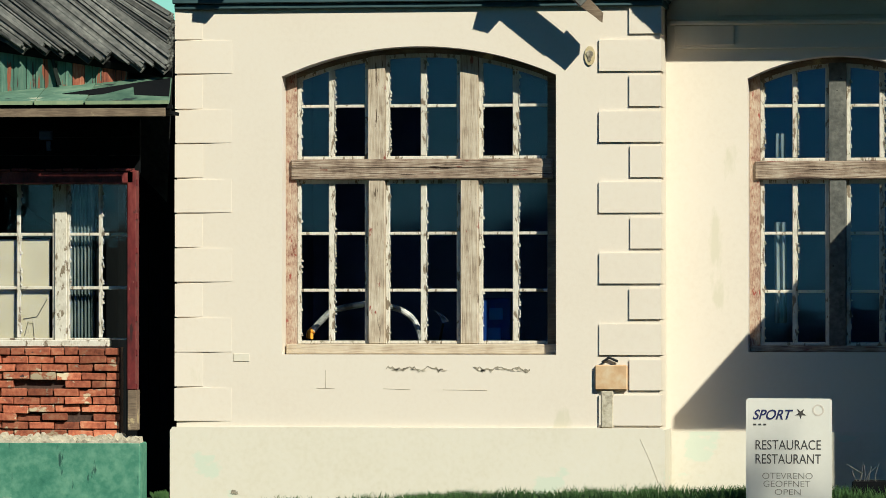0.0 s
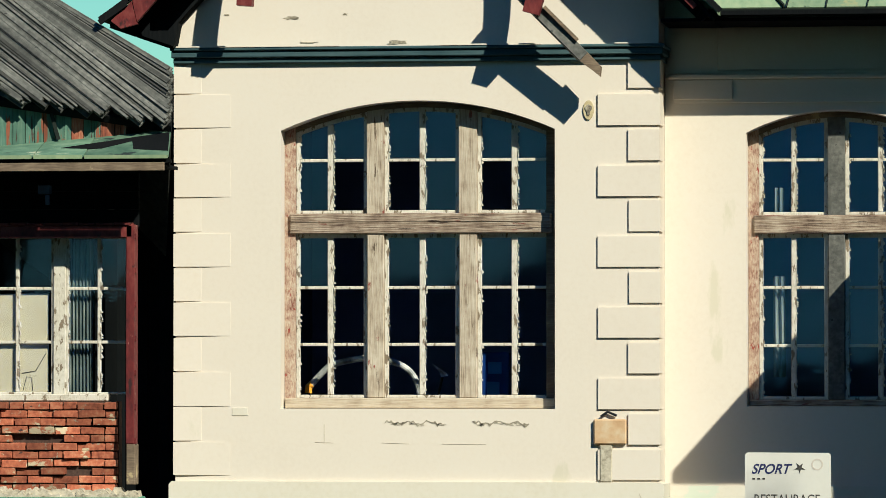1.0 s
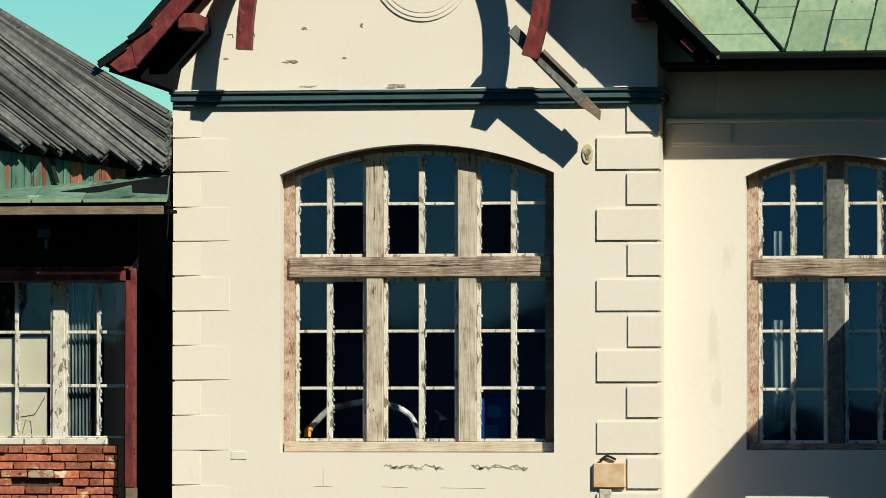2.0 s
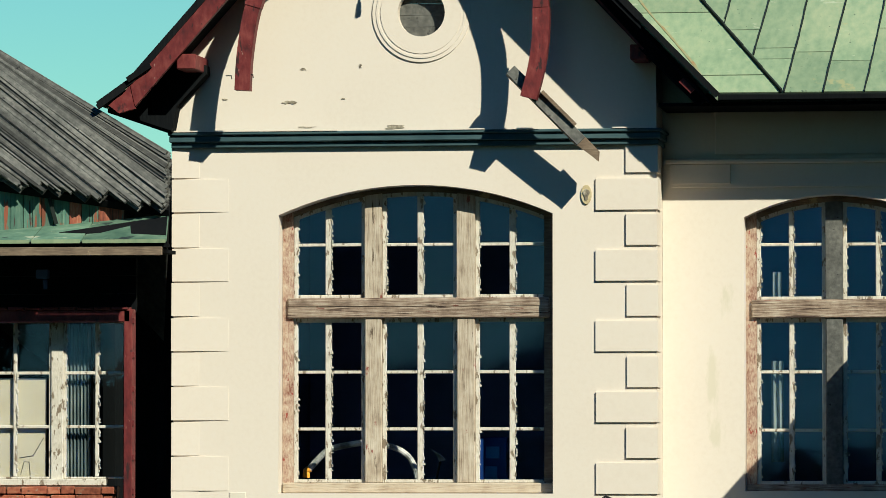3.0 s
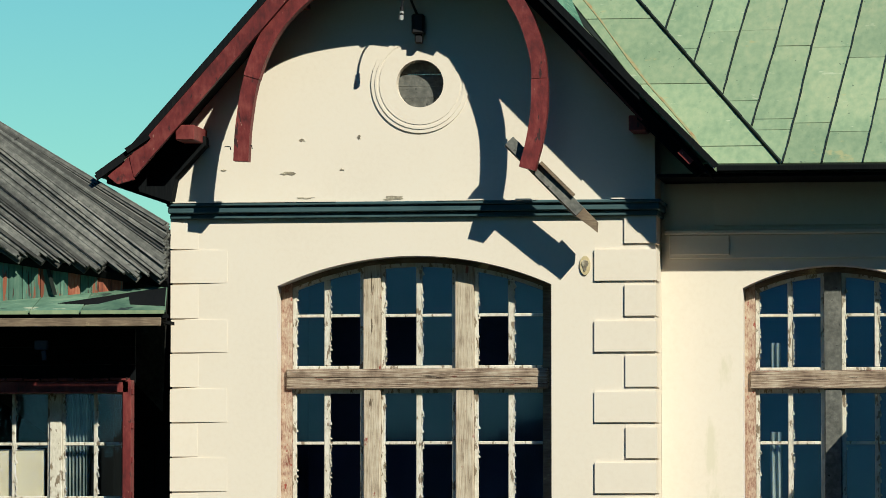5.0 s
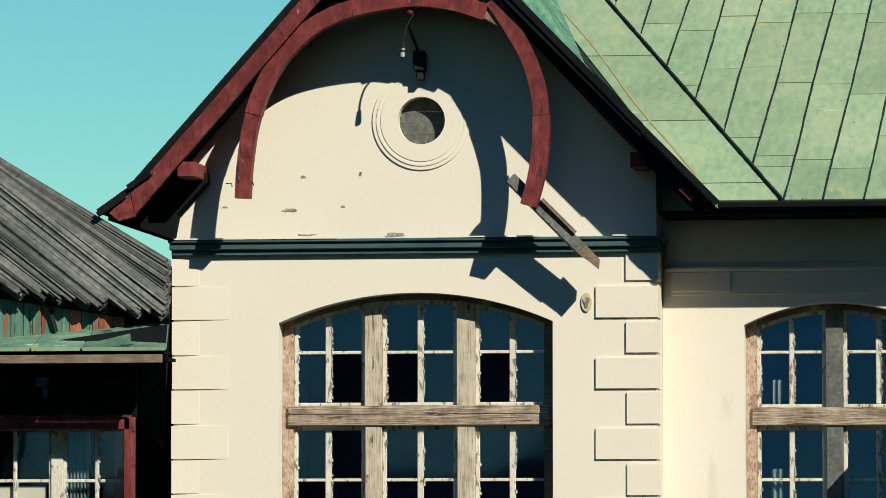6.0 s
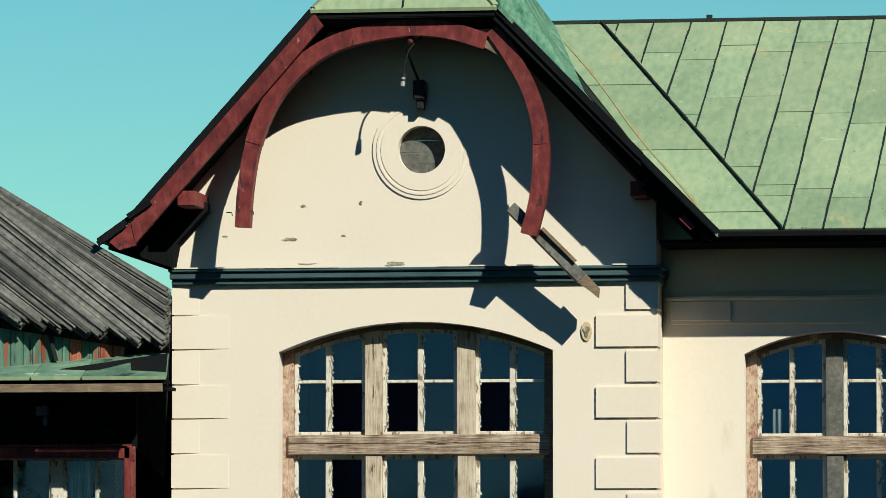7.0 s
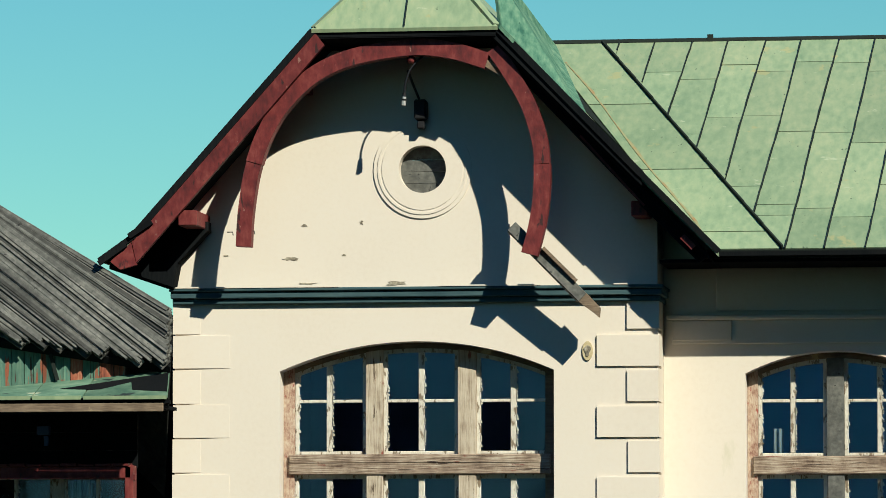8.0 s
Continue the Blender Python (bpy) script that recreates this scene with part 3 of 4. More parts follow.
part("barge_tip", beam((2.40, YR + 0.1, 4.86), (2.50, YR + 0.1, 4.76), 0.05, 0.05, (0, -1, 0)), RED, roof, "lit end of the darkened barge board, put in as red")
# ragged sheet ends of the sunny verge
part("verge_stick", beam((-2.50, YF - 0.03, 4.83), (-2.74, YF - 0.03, 4.665), 0.045, 0.04, (0, -1, 0)), DARKWOOD, roof)
part("verge_stick", beam((-2.27, YF - 0.03, 5.03), (-2.47, YF - 0.03, 4.90), 0.05, 0.04, (0, -1, 0)), DARKWOOD, roof)
part("hip_sheet", slab([(CX - HX - 0.02, YF - 0.03, HZ - 0.01), (CX + HX + 0.02, YF - 0.03, HZ - 0.01), (CX, AY, AZ + 0.02)], (0, 0.01, -0.03)), COPPER, roof, "pale green hip sheet")
part("hip_seam", beam((CX, YF - 0.04, HZ + 0.005), (CX, AY - 0.02, AZ + 0.02), 0.008, 0.012), SEAM, roof)
for s in (-1, 1):
    KX, KZ, TX, TZ = SIDES[s]
    part("hip_ridge_cap", beam((CX + s * HX, YF, HZ), (CX, AY, AZ + 0.02), 0.07, 0.04), COPPER, roof)
    part("verge_edge", beam((CX + s * (HX + 0.01), (YF if s < 0 else YR) - 0.005, HZ - 0.02), (CX + s * (KX + 0.02), (YF if s < 0 else YR) - 0.005, KZ - 0.005), 0.03, 0.06), DARKWOOD, roof)
    part("verge_edge", beam((CX + s * (KX + 0.02), (YF if s < 0 else YR) - 0.005, KZ - 0.005), (CX + s * (TX + 0.03), (YF if s < 0 else YR) - 0.005, TZ - 0.02), 0.03, 0.05), DARKWOOD, roof)
part("verge_sheet", slab([(0.829, -0.72, 6.721), (0.666, 0.0, 7.388), (0.854, 3.3, 7.001), (1.578, -0.60, 5.919)], (-0.02, 0.0, -0.03)), VERGEGREEN, roof, "green sheet along the verge")
part("hip_fascia", box(CX - HX, CX + HX, YF + 0.005, YF + 0.03, HZ - 0.09, HZ - 0.018), DARKWOOD, roof)
# hip underside darkened the same way
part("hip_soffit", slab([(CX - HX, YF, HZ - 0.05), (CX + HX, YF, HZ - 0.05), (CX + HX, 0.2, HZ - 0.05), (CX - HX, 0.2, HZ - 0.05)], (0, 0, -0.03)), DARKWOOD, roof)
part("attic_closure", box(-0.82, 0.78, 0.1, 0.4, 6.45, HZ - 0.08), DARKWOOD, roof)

# ---- curved gable timbers ----
truss = thing("gable_arch", "curved oxblood timber arch under the gable, broken at one side", "gable timber")
left_arc = smooth([(-1.469, 4.809), (-1.45, 5.118), (-1.39, 5.491), (-1.275, 5.815), (-1.099, 6.087), (-0.822, 6.333), (-0.47, 6.478), (0.033, 6.55), (0.383, 6.514), (0.693, 6.419)])
cuts = (0, 13, 25, 37, len(left_arc) - 1)
for a, b in zip(cuts, cuts[1:]):
    part("arch_piece", bent_timber(left_arc[a:b + 1], 0.145 if a else 0.135, -0.62 - 0.006 * (a % 2), -0.50), RED, truss)
part("splintered_end", prism([[(0.613, 6.46), (0.693, 6.439), (0.793, 6.298), (0.673, 6.37)]], -0.60, -0.55), BROWNWOOD, truss, "pale splintered wood")
right_arc = smooth([(0.753, 6.528), (0.908, 6.296), (1.057, 6.031), (1.151, 5.732), (1.175, 5.508), (1.17, 5.236), (1.13, 4.964), (1.065, 4.718)])
part("arch_piece", bent_timber(right_arc[:25], 0.135, -0.625, -0.51), RED, truss)
part("arch_piece", bent_timber(right_arc[24:], 0.145, -0.62, -0.50), RED, truss)
for x, z in ((-1.407, 4.95), (-1.599, 4.942)):
    part("iron_cramp", tube([(x - 0.025, -0.56, z), (x + 0.025, -0.56, z), (x + 0.03, -0.56, z - 0.03)], 0.005, 5), IRON, truss)
for x, z, w in ((-1.955, 5.06, 0.14), (2.021, 5.12, 0.12)):
    part("purlin_end", box(x - w / 2 - 0.03, x + w / 2, -0.62 if x < 0 else -0.36, 0.0, z - 0.06, z + 0.075, 0.008), RED, truss, "sawn purlin end")
for x, z in ((0.015, 6.446),):
    bm = bmesh.new()
    bmesh.ops.create_uvsphere(bm, u_segments=12, v_segments=8, radius=0.038, matrix=Matrix.Translation((x, -0.56, z)))
    part("knob", bm, RED, truss)
    part("knob_rod", tube([(x, -0.56, z + 0.02), (x, -0.56, z + 0.11)], 0.012, 6), RED, truss)
# a stay ties the arch back to the wall
part("tie_piece", box(-1.045, -0.953, -0.5, 0.0, 6.203, 6.279, 0.004), RED, truss)

loose = thing("loose_board", "split grey-brown board dangling across the cornice", "board")
part("board", beam((0.885, -0.44, 4.972), (1.50, -0.36, 4.345), 0.105, 0.14, (0, -1, 0.15), bevel=0.006), GREYWOOD, loose, "grey weathered board")
part("splintered_tip", prism([[(1.462, 4.318), (1.535, 4.388), (1.655, 4.262), (1.648, 4.175), (1.60, 4.215)]], -0.42, -0.27), BROWNWOOD, loose, "pale splintered tip")
part("batten", beam((1.17, -0.49, 4.78), (1.46, -0.44, 4.487), 0.03, 0.05, (0, -1, 0.15)), BROWNWOOD, loose)

# ---- hanging lamp ----
lamp = thing("hanging_lamp", "dangling lamp holder on a bent cable below the gable", "lamp")
LX, LZ = -0.05, 6.087
part("cable", tube(smooth([(0.376, -0.55, 6.57), (0.186, -0.55, 6.523), (0.025, -0.555, 6.386), (LX + 0.02, -0.56, LZ + 0.17), (LX + 0.005, -0.56, LZ + 0.06)]), 0.009, 6), IRON, lamp)
part("holder", tube([(LX + 0.005, -0.56, LZ + 0.065), (LX, -0.56, LZ - 0.005)], 0.017, 10), IRON, lamp)
part("collar", tube([(LX + 0.004, -0.562, LZ + 0.03), (LX + 0.002, -0.562, LZ + 0.012)], 0.02, 10), CHROME, lamp)
part("bulb_cap", tube([(LX, -0.56, LZ - 0.005), (LX - 0.003, -0.56, LZ - 0.035), (LX - 0.004, -0.56, LZ - 0.045)], 0.022, 10), CHROME, lamp, "bright metal cap")
lantern = thing("wall_lantern", "black iron lantern bracket above the round window", "lantern")
GX, GZ = 0.036, 6.048
part("body", box(GX - 0.055, GX + 0.055, -0.17, -0.05, GZ - 0.09, GZ + 0.09, 0.015), IRON, lantern)
part("tail", box(GX - 0.03, GX + 0.035, -0.14, -0.05, GZ - 0.17, GZ - 0.09, 0.01), IRON, lantern)
part("arm", tube([(GX - 0.09, -0.3, GZ + 0.33), (GX - 0.05, -0.2, GZ + 0.2), (GX - 0.01, -0.1, GZ + 0.08)], 0.012, 6), IRON, lantern)
part("wall_plate", box(GX - 0.03, GX + 0.03, -0.05, 0.0, GZ - 0.05, GZ + 0.05), IRON, lantern)

# ---- boarding in the round window ----
boards = thing("round_window_boarding", "grey boards half closing the round opening", "boarding")
for k in range(4):
    part("board", box(OX - 0.23, OX + 0.23, 0.10 + 0.003 * (k % 2), 0.125, OZ - 0.22 + 0.105 * k, OZ - 0.22 + 0.105 * (k + 1) - 0.003), GREYWOOD, boards)

# ---- rusty box, patch and plaque on the wall ----
meter = thing("meter_box", "rust-stained cover plate with a plastered conduit below", "wall box")
part("cover", box(1.552, 1.842, -0.045, 0.0, 0.953, 1.177, 0.012), RUSTBOX, meter)
part("conduit", box(1.602, 1.717, -0.03, 0.0, PZ, 0.953, 0.012), RUBBLE, meter, "crumbled plaster conduit")
part("cap", tube([(1.617, -0.03, 1.197), (1.677, -0.03, 1.242), (1.757, -0.03, 1.207)], 0.012, 6), IRON, meter)
plaque = thing("oval_plaque", "small tan oval plaque, weathered, on the plaster", "plaque")
PX, PQ = 1.508, 3.902
part("plate", prism([[(PX + 0.047 * math.cos(a), PQ + 0.085 * math.sin(a)) for a in [2 * math.pi * k / 24 for k in range(24)]]], -0.016, 0.0), TAN, plaque)
part("relief", prism([[(PX + 0.026 * math.cos(a) * (1 + 0.4 * math.sin(3 * a)), PQ + 0.05 * math.sin(a)) for a in [2 * math.pi * k / 18 for k in range(18)]]], -0.024, -0.016), CHIPPED, plaque)
patch = thing("patch_plate", "small pale cover plate set flush in the plaster", "cover plate")
part("plate", box(-1.684, -1.541, -0.006, 0.0, 1.203, 1.273, 0.002), PLINTH, patch)

# ---- wing roof of standing-seam sheets ----
EY, RY = -0.30, 3.4
RZ = 7.03
roof2 = thing("roof_2", "pale green standing-seam sheet roof of the wing", "roof", kind="structure")


def on_roof(x, q, lift=0.0):
    d = Vector((0, RY - EY, RZ - EZ)).normalized()
    return Vector((x, EY + (RY - EY) * q, EZ + (RZ - EZ) * q)) + lift * Vector((0, -d.z, d.y))


part("deck", slab([on_roof(0.5, 1), on_roof(7.8, 1), on_roof(7.8, 0), on_roof(2.62, 0), on_roof(2.5, 0.1)], (0, 0.03, -0.07)), SEAM, roof2)
part("rear_slope", slab([(1.0, RY, RZ - 0.01), (7.8, RY, RZ - 0.01), (7.8, 5.8, EZ), (1.0, 5.8, EZ)], (0, 0, -0.06)), COPPER, roof2)
part("gable_end", slab([(7.45, WY, EZ - 0.1), (7.45, 5.0, EZ - 0.1), (7.45, RY, RZ - 0.1)], (-0.2, 0, 0)), PLASTER, roof2)
# wing soffit near-black too, shade of the eaves in its colour
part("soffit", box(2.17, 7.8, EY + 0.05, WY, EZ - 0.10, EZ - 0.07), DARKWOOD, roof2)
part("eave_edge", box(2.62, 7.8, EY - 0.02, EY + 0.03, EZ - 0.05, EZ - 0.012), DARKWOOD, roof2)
part("ridge_roll", tube([(0.6, RY, RZ + 0.01), (7.8, RY, RZ + 0.01)], 0.03, 8), SEAM, roof2)
part("ridge_finial", box(2.292, 2.346, RY - 0.03, RY + 0.03, RZ, RZ + 0.07), SEAM, roof2)


def q_of(z):
    return (z - EZ) / (RZ - EZ)


# the thick seam beside the valley
S0, S1 = 3.253, 1.283
valley = lambda q: S0 + (S1 - S0) * q


def clip_right(poly, keep=1):
    out = []
    for i, a in enumerate(poly):
        b = poly[(i + 1) % len(poly)]
        da, db = keep * (a[0] - valley(a[1])), keep * (b[0] - valley(b[1]))
        if da >= 0:
            out.append(a)
        if da * db < 0:
            t = da / (da - db)
            out.append((a[0] + (b[0] - a[0]) * t, a[1] + (b[1] - a[1]) * t))
    return out


rnd = random.Random(21)
STEP, LEAN = 0.3495, 0.275
CROSS = [(0.6,), (0.841,), (0.531, 0.802), (0.611, 0.873), (0.282, 0.617, 0.838), (0.149, 0.198, 0.538, 0.882), (0.178, 0.53, 0.876), (0.137, 0.479, 0.83)]
slant = lambda x, q: x - LEAN * (1 - q) + 0.006 * math.sin(7 * q + 9 * x)
for col in range(-1, 17):
    x = 1.45 + STEP * col
    cross = [0.0, *(CROSS[max(col, 0)] if col < len(CROSS) else CROSS[4 + col % 4]), 1.0]
    for q0, q1 in zip(cross, cross[1:]):
        lo, hi = q0 + 0.0012, q1 - 0.0012
        poly = clip_right([(slant(x, lo) + 0.004, lo), (slant(x + STEP, lo) - 0.004, lo), (slant(x + STEP, hi) - 0.004, hi), (slant(x, hi) + 0.004, hi)])
        if len(poly) > 2:
            tip = rnd.uniform(-0.002, 0.003)
            part("roof_sheet", slab([on_roof(a, b, 0.012 + tip) for a, b in poly], (0, 0.006, -0.008)), COPPER, roof2)
    n = 24
    pts = [on_roof(slant(x, k / n) + rnd.uniform(-0.003, 0.003), k / n, 0.02) for k in range(n + 1) if slant(x, k / n) > valley(k / n)]
    if len(pts) > 1:
        bm = bmesh.new()
        for a, b in zip(pts, pts[1:]):
            beam(a, b, rnd.uniform(0.006, 0.012), 0.016, (0, -0.5, 0.8), bm)
        part("standing_seam", bm, SEAM, roof2)
cuts = (0.0, 0.078, 0.366, 0.683, 1.0)
for q0, q1 in zip(cuts, cuts[1:]):
    lo, hi = q0 + 0.002, q1 - 0.002
    part("valley_sheet", slab([on_roof(valley(lo) - 0.015, lo, 0.012), on_roof(valley(hi) - 0.015, hi, 0.012), on_roof(2.555 - 1.87 * hi, hi, 0.012), on_roof(2.555 - 1.87 * lo, lo, 0.012)], (0, 0.006, -0.008)), COPPER, roof2)
RUSTLINE = surface("rust_stain_on_sheet", [(0.23, 0.27, 0.15), (0.26, 0.23, 0.11), (0.27, 0.17, 0.07)], fine=12, big=9, rough=0.7, tight=0.3)
rx = lambda q: 2.655 - 1.87 * q + 0.015 * math.sin(11 * q)
rnd = random.Random(2)
widths = [rnd.uniform(0.008, 0.035) for k in range(31)]
for k in range(30):
    q0, q1 = 0.9 * k / 30, 0.9 * (k + 1) / 30
    part("rust_streak", slab([on_roof(rx(q0), q0, 0.017), on_roof(rx(q0) + widths[k], q0, 0.017), on_roof(rx(q1) + widths[k + 1], q1, 0.017), on_roof(rx(q1), q1, 0.017)], (0, 0.004, -0.004)), RUSTLINE, roof2, "rust streak along the valley")
bm = bmesh.new()
for k in range(10):
    beam(on_roof(valley(k / 10), k / 10, 0.03), on_roof(valley((k + 1) / 10), (k + 1) / 10, 0.022), 0.016, 0.03, (0, -0.5, 0.8), bm)
part("valley_seam", bm, SEAM, roof2)

# ---- the low timber-framed wing beside the gable ----
LY = -0.55
P0, P1 = -2.509, -2.433
R0, R1 = 2.775, 2.9
BT, BB = 1.335, 0.567
BX = -2.609
lowwall = thing("wall_3", "dark board wall, blackened for its shade, with brick infill below the window", "wall", kind="structure")
# gap and wall boards near-black, the shade between the buildings in their colour
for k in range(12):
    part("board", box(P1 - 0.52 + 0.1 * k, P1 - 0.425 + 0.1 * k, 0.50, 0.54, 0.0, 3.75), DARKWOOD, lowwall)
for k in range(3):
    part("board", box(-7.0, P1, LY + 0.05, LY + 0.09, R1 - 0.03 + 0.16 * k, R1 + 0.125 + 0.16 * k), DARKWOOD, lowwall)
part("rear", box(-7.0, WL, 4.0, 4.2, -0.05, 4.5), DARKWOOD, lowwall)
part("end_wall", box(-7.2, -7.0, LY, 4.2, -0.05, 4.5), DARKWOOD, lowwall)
GT = 0.497
part("plinth", box(-7.0, -2.385, -0.70, LY + 0.15, -0.05, GT, 0.012), GREENPAINT, lowwall, "green painted render plinth, stained and chipped")
rnd = random.Random(6)
for y0, y1, rise, rough in ((-0.695, -0.60, 0.015, 0.022), (-0.66, -0.55, 0.035, 0.035), (-0.62, -0.50, 0.06, 0.03)):
    crest = [(-4.6 + 2.2 * k / 90 + rnd.uniform(-0.008, 0.008), GT + rise + rnd.uniform(-rough, rough) * (0.4 + 0.6 * abs(math.sin(k * 0.21)))) for k in range(91)]
    part("ledge_layer", prism([[(-4.61, GT - 0.03), (-2.39, GT - 0.03), *crest[::-1]]], y0, y1), RUBBLE, lowwall, "crumbling cream lime ledge")
post = part("post", box(P0, P1, LY - 0.13, LY + 0.03, 0.959, R1 - 0.012, 0.006), RED, lowwall, "oxblood painted post")
part("post_foot", box(P0 + 0.004, P1 + 0.008, LY - 0.125, LY + 0.03, 0.602, 0.959, 0.006), BROWNWOOD, lowwall, "bare brown post foot")
part("head_beam", box(-7.0, P1 - 0.02, LY - 0.13, LY + 0.04, R0, R1 - 0.02, 0.006), RED, lowwall, "oxblood painted head beam")
for k in range(12):
    part("beam_cap", box(P1 - 0.04 - 0.155 * (k + 1) + 0.012, P1 - 0.04 - 0.155 * k, LY - 0.15, LY + 0.04, R1 - 0.018, R1 + 0.008 - 0.004 * (k % 3), 0.004), RED, lowwall)
for k in range(7):
    z = 0.959 + 0.30 * k
    part("post_peg", box(P1 - 0.004, P1 + 0.016, LY - 0.12, LY - 0.06, z, z + 0.05, 0.003), RED, lowwall)
# window of the low wing
win3 = thing("window_3", "casement window with peeling white bars in a red surround", "window", kind="structure")
CY = LY + 0.12
Q0, Q1 = -3.212, -3.10
H0, H1, H2 = 1.395, 1.855, 2.33
part("mullion", box(Q0, Q1, CY - 0.02, CY + 0.06, BT, R0 + 0.03, 0.006), WHITE, win3)
part("sill", box(-4.6, -2.71, CY - 0.05, CY + 0.05, BT, H0, 0.006), WHITE, win3)
sash(win3, Q1, P0 - 0.01, H0, R0 + 0.02, (H1, H2), CY, mid=-2.802, stile=0.022)
sash(win3, -3.875, Q0, H0, R0 + 0.02, (H1, H2), CY, mid=-3.542, stile=0.022)
part("mullion", box(-4.029, -3.88, CY - 0.02, CY + 0.06, BT, R0 + 0.03, 0.006), WHITE, win3)
sash(win3, -4.698, -4.034, H0, R0 + 0.02, (H1, H2), CY, stile=0.022)
blind = thing("paper_blind", "cracked cream board behind the lower panes", "blind")
part("sheet", box(-4.687, -3.269, CY + 0.055, CY + 0.062, H0, 2.286), PAPER, blind)
part("crack", tube([(-3.509, CY + 0.053, 1.58), (-3.386, CY + 0.053, 1.6), (-3.294, CY + 0.053, 1.755)], 0.004, 5), INK, blind)
part("crack", tube([(-3.499, CY + 0.053, 1.43), (-3.468, CY + 0.053, 1.55), (-3.422, CY + 0.053, 1.54), (-3.412, CY + 0.053, 1.425)], 0.003, 5), INK, blind)


def curtain(name, label, x0, x1, z0, z1, y, material, folds=7):
    n = 60
    ob = thing(name, label, "curtain")
    bm = bmesh.new()
    rows = []
    for z in (z1, (z0 + z1) / 2, z0):
        rows.append([bm.verts.new((x0 + (x1 - x0) * k / n, y + 0.02 * math.sin(folds * 2 * math.pi * k / n + z), z)) for k in range(n + 1)])
    for a, b in zip(rows, rows[1:]):
        for k in range(n):
            bm.faces.new((a[k], a[k + 1], b[k + 1], b[k]))
    part("cloth", bm, material, ob)
    return ob


curtain("net_curtain", "grey net curtain hanging behind the panes", -3.103, -2.883, H0, R0, CY + 0.12, LACE)
# brick infill under the window
part("mortar_bed", box(-4.6, BX, LY + 0.08, LY + 0.20, GT - 0.02, BT - 0.004), MORTAR, lowwall)
rnd = random.Random(12)
COURSE = (BT - 0.006 - BB) / 10.5
shapes = {}
for r in range(11):
    z = BB - 0.03 + COURSE * r
    if z + COURSE > BT + 0.01:
        break
    header = r % 2 == 0 and r > 5
    x = BX
    first = True
    while x > -4.5:
        w = 0.118 if (first and r % 2) else (0.125 if header and rnd.random() < 0.3 else 0.235)
        w *= rnd.uniform(0.95, 1.05)
        first = False
        if not (r == 6 and -3.55 < x < -2.95) and rnd.random() > 0.05:
            key = (round(w, 2), rnd.randrange(3))
            if key not in shapes:
                bm = box(0, key[0] - 0.010, 0, 0.1, 0, COURSE - 0.011, 0.005)
                for v in bm.verts:
                    v.co += Vector([rnd.uniform(-0.003, 0.003) for _ in range(3)])
                shapes[key] = mesh_of("brick", bm, BRICK)
            b = new("brick", shapes[key])
            b.parent = lowwall
            b.location = (x - w, LY + 0.03 + rnd.uniform(-0.03, 0.022), z + rnd.uniform(-0.004, 0.004))
            b.rotation_euler = (0, rnd.uniform(-0.02, 0.02), rnd.uniform(-0.04, 0.04))
        x -= w
fixture = thing("bulkhead_lamp", "pale bulkhead lamp under the dark eaves", "lamp")
part("base", box(-3.325, -3.212, LY - 0.03, LY + 0.05, 3.163, 3.243, 0.008), ROOM, fixture)
part("bulb", tube([(-3.243, LY - 0.01, 3.153), (-3.238, LY - 0.01, 3.068)], 0.022, 10), ROOM, fixture)

# skirt roof, fascia and rusty upstand
skirt = thing("roof_3", "low skirt roof of patched green sheet with fascia board", "roof", kind="structure")
SZ = 3.469
SXR, SXB = -1.997, -2.07
SBL, SBR = 3.573, 3.713
xs = [-7.0, -4.35, -3.75, -3.2, -2.75, SXR]
back_z = lambda x: max(3.53, SBR + (SBL - SBR) * (SXR - x) / 1.7)
for a, b in zip(xs, xs[1:]):
    j = rnd.uniform(0, 0.02)
    part("skirt_sheet", slab([(a, -1.27 - j, SZ), (b - 0.01, -1.27 - j, SZ + 0.003), ((SXB if b == SXR else b) - 0.01, -0.82, back_z(b)), (a, -0.82, back_z(a))], (0, 0.0, -0.018)), OLDGREEN, skirt)
    part("sheet_lip", box(a, b - 0.02, -1.29 - j, -1.27 - j, SZ - 0.028, SZ + rnd.uniform(0.0, 0.012)), COPPER, skirt)
part("skirt_deck", slab([(-7.0, -1.23, SZ - 0.03), (SXR, -1.23, SZ - 0.03), (SXB, -0.82, SZ - 0.02), (-7.0, -0.82, SZ - 0.02)], (0, 0, -0.03)), DARKWOOD, skirt)
on_skirt = lambda x, y: (x, y, SZ + (back_z(x) - SZ) * (y + 1.27) / 0.45 + 0.016)
part("bitumen_patch", slab([on_skirt(-3.0, -1.10), on_skirt(SXR - 0.03, -1.21), on_skirt(SXB - 0.01, -0.88)], (0, 0, -0.008)), DARKWOOD, skirt, "black bitumen patch")
part("fascia", box(-4.3, -2.046, -1.30, -1.265, 3.334, 3.408, 0.004), BROWNWOOD, skirt, "bare brown fascia board")
part("fascia", box(-7.0, -4.31, -1.30, -1.265, 3.334, 3.408, 0.004), BROWNWOOD, skirt)
# ceiling board near-black for the shade under the skirt roof
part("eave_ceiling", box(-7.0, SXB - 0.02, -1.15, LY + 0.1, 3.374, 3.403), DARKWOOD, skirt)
k, x = 0, -7.0
while x < -2.476:
    w = rnd.uniform(0.05, 0.12)
    topz = 3.744 + (-2.116 - x) * 0.147
    part("upstand_sheet", box(x, x + w - 0.006, -0.835 + rnd.uniform(0, 0.015), -0.815, back_z(x) - 0.06, topz), ORANGE if x > -3.084 and rnd.random() < 0.7 else RUSTED, skirt)
    x += w
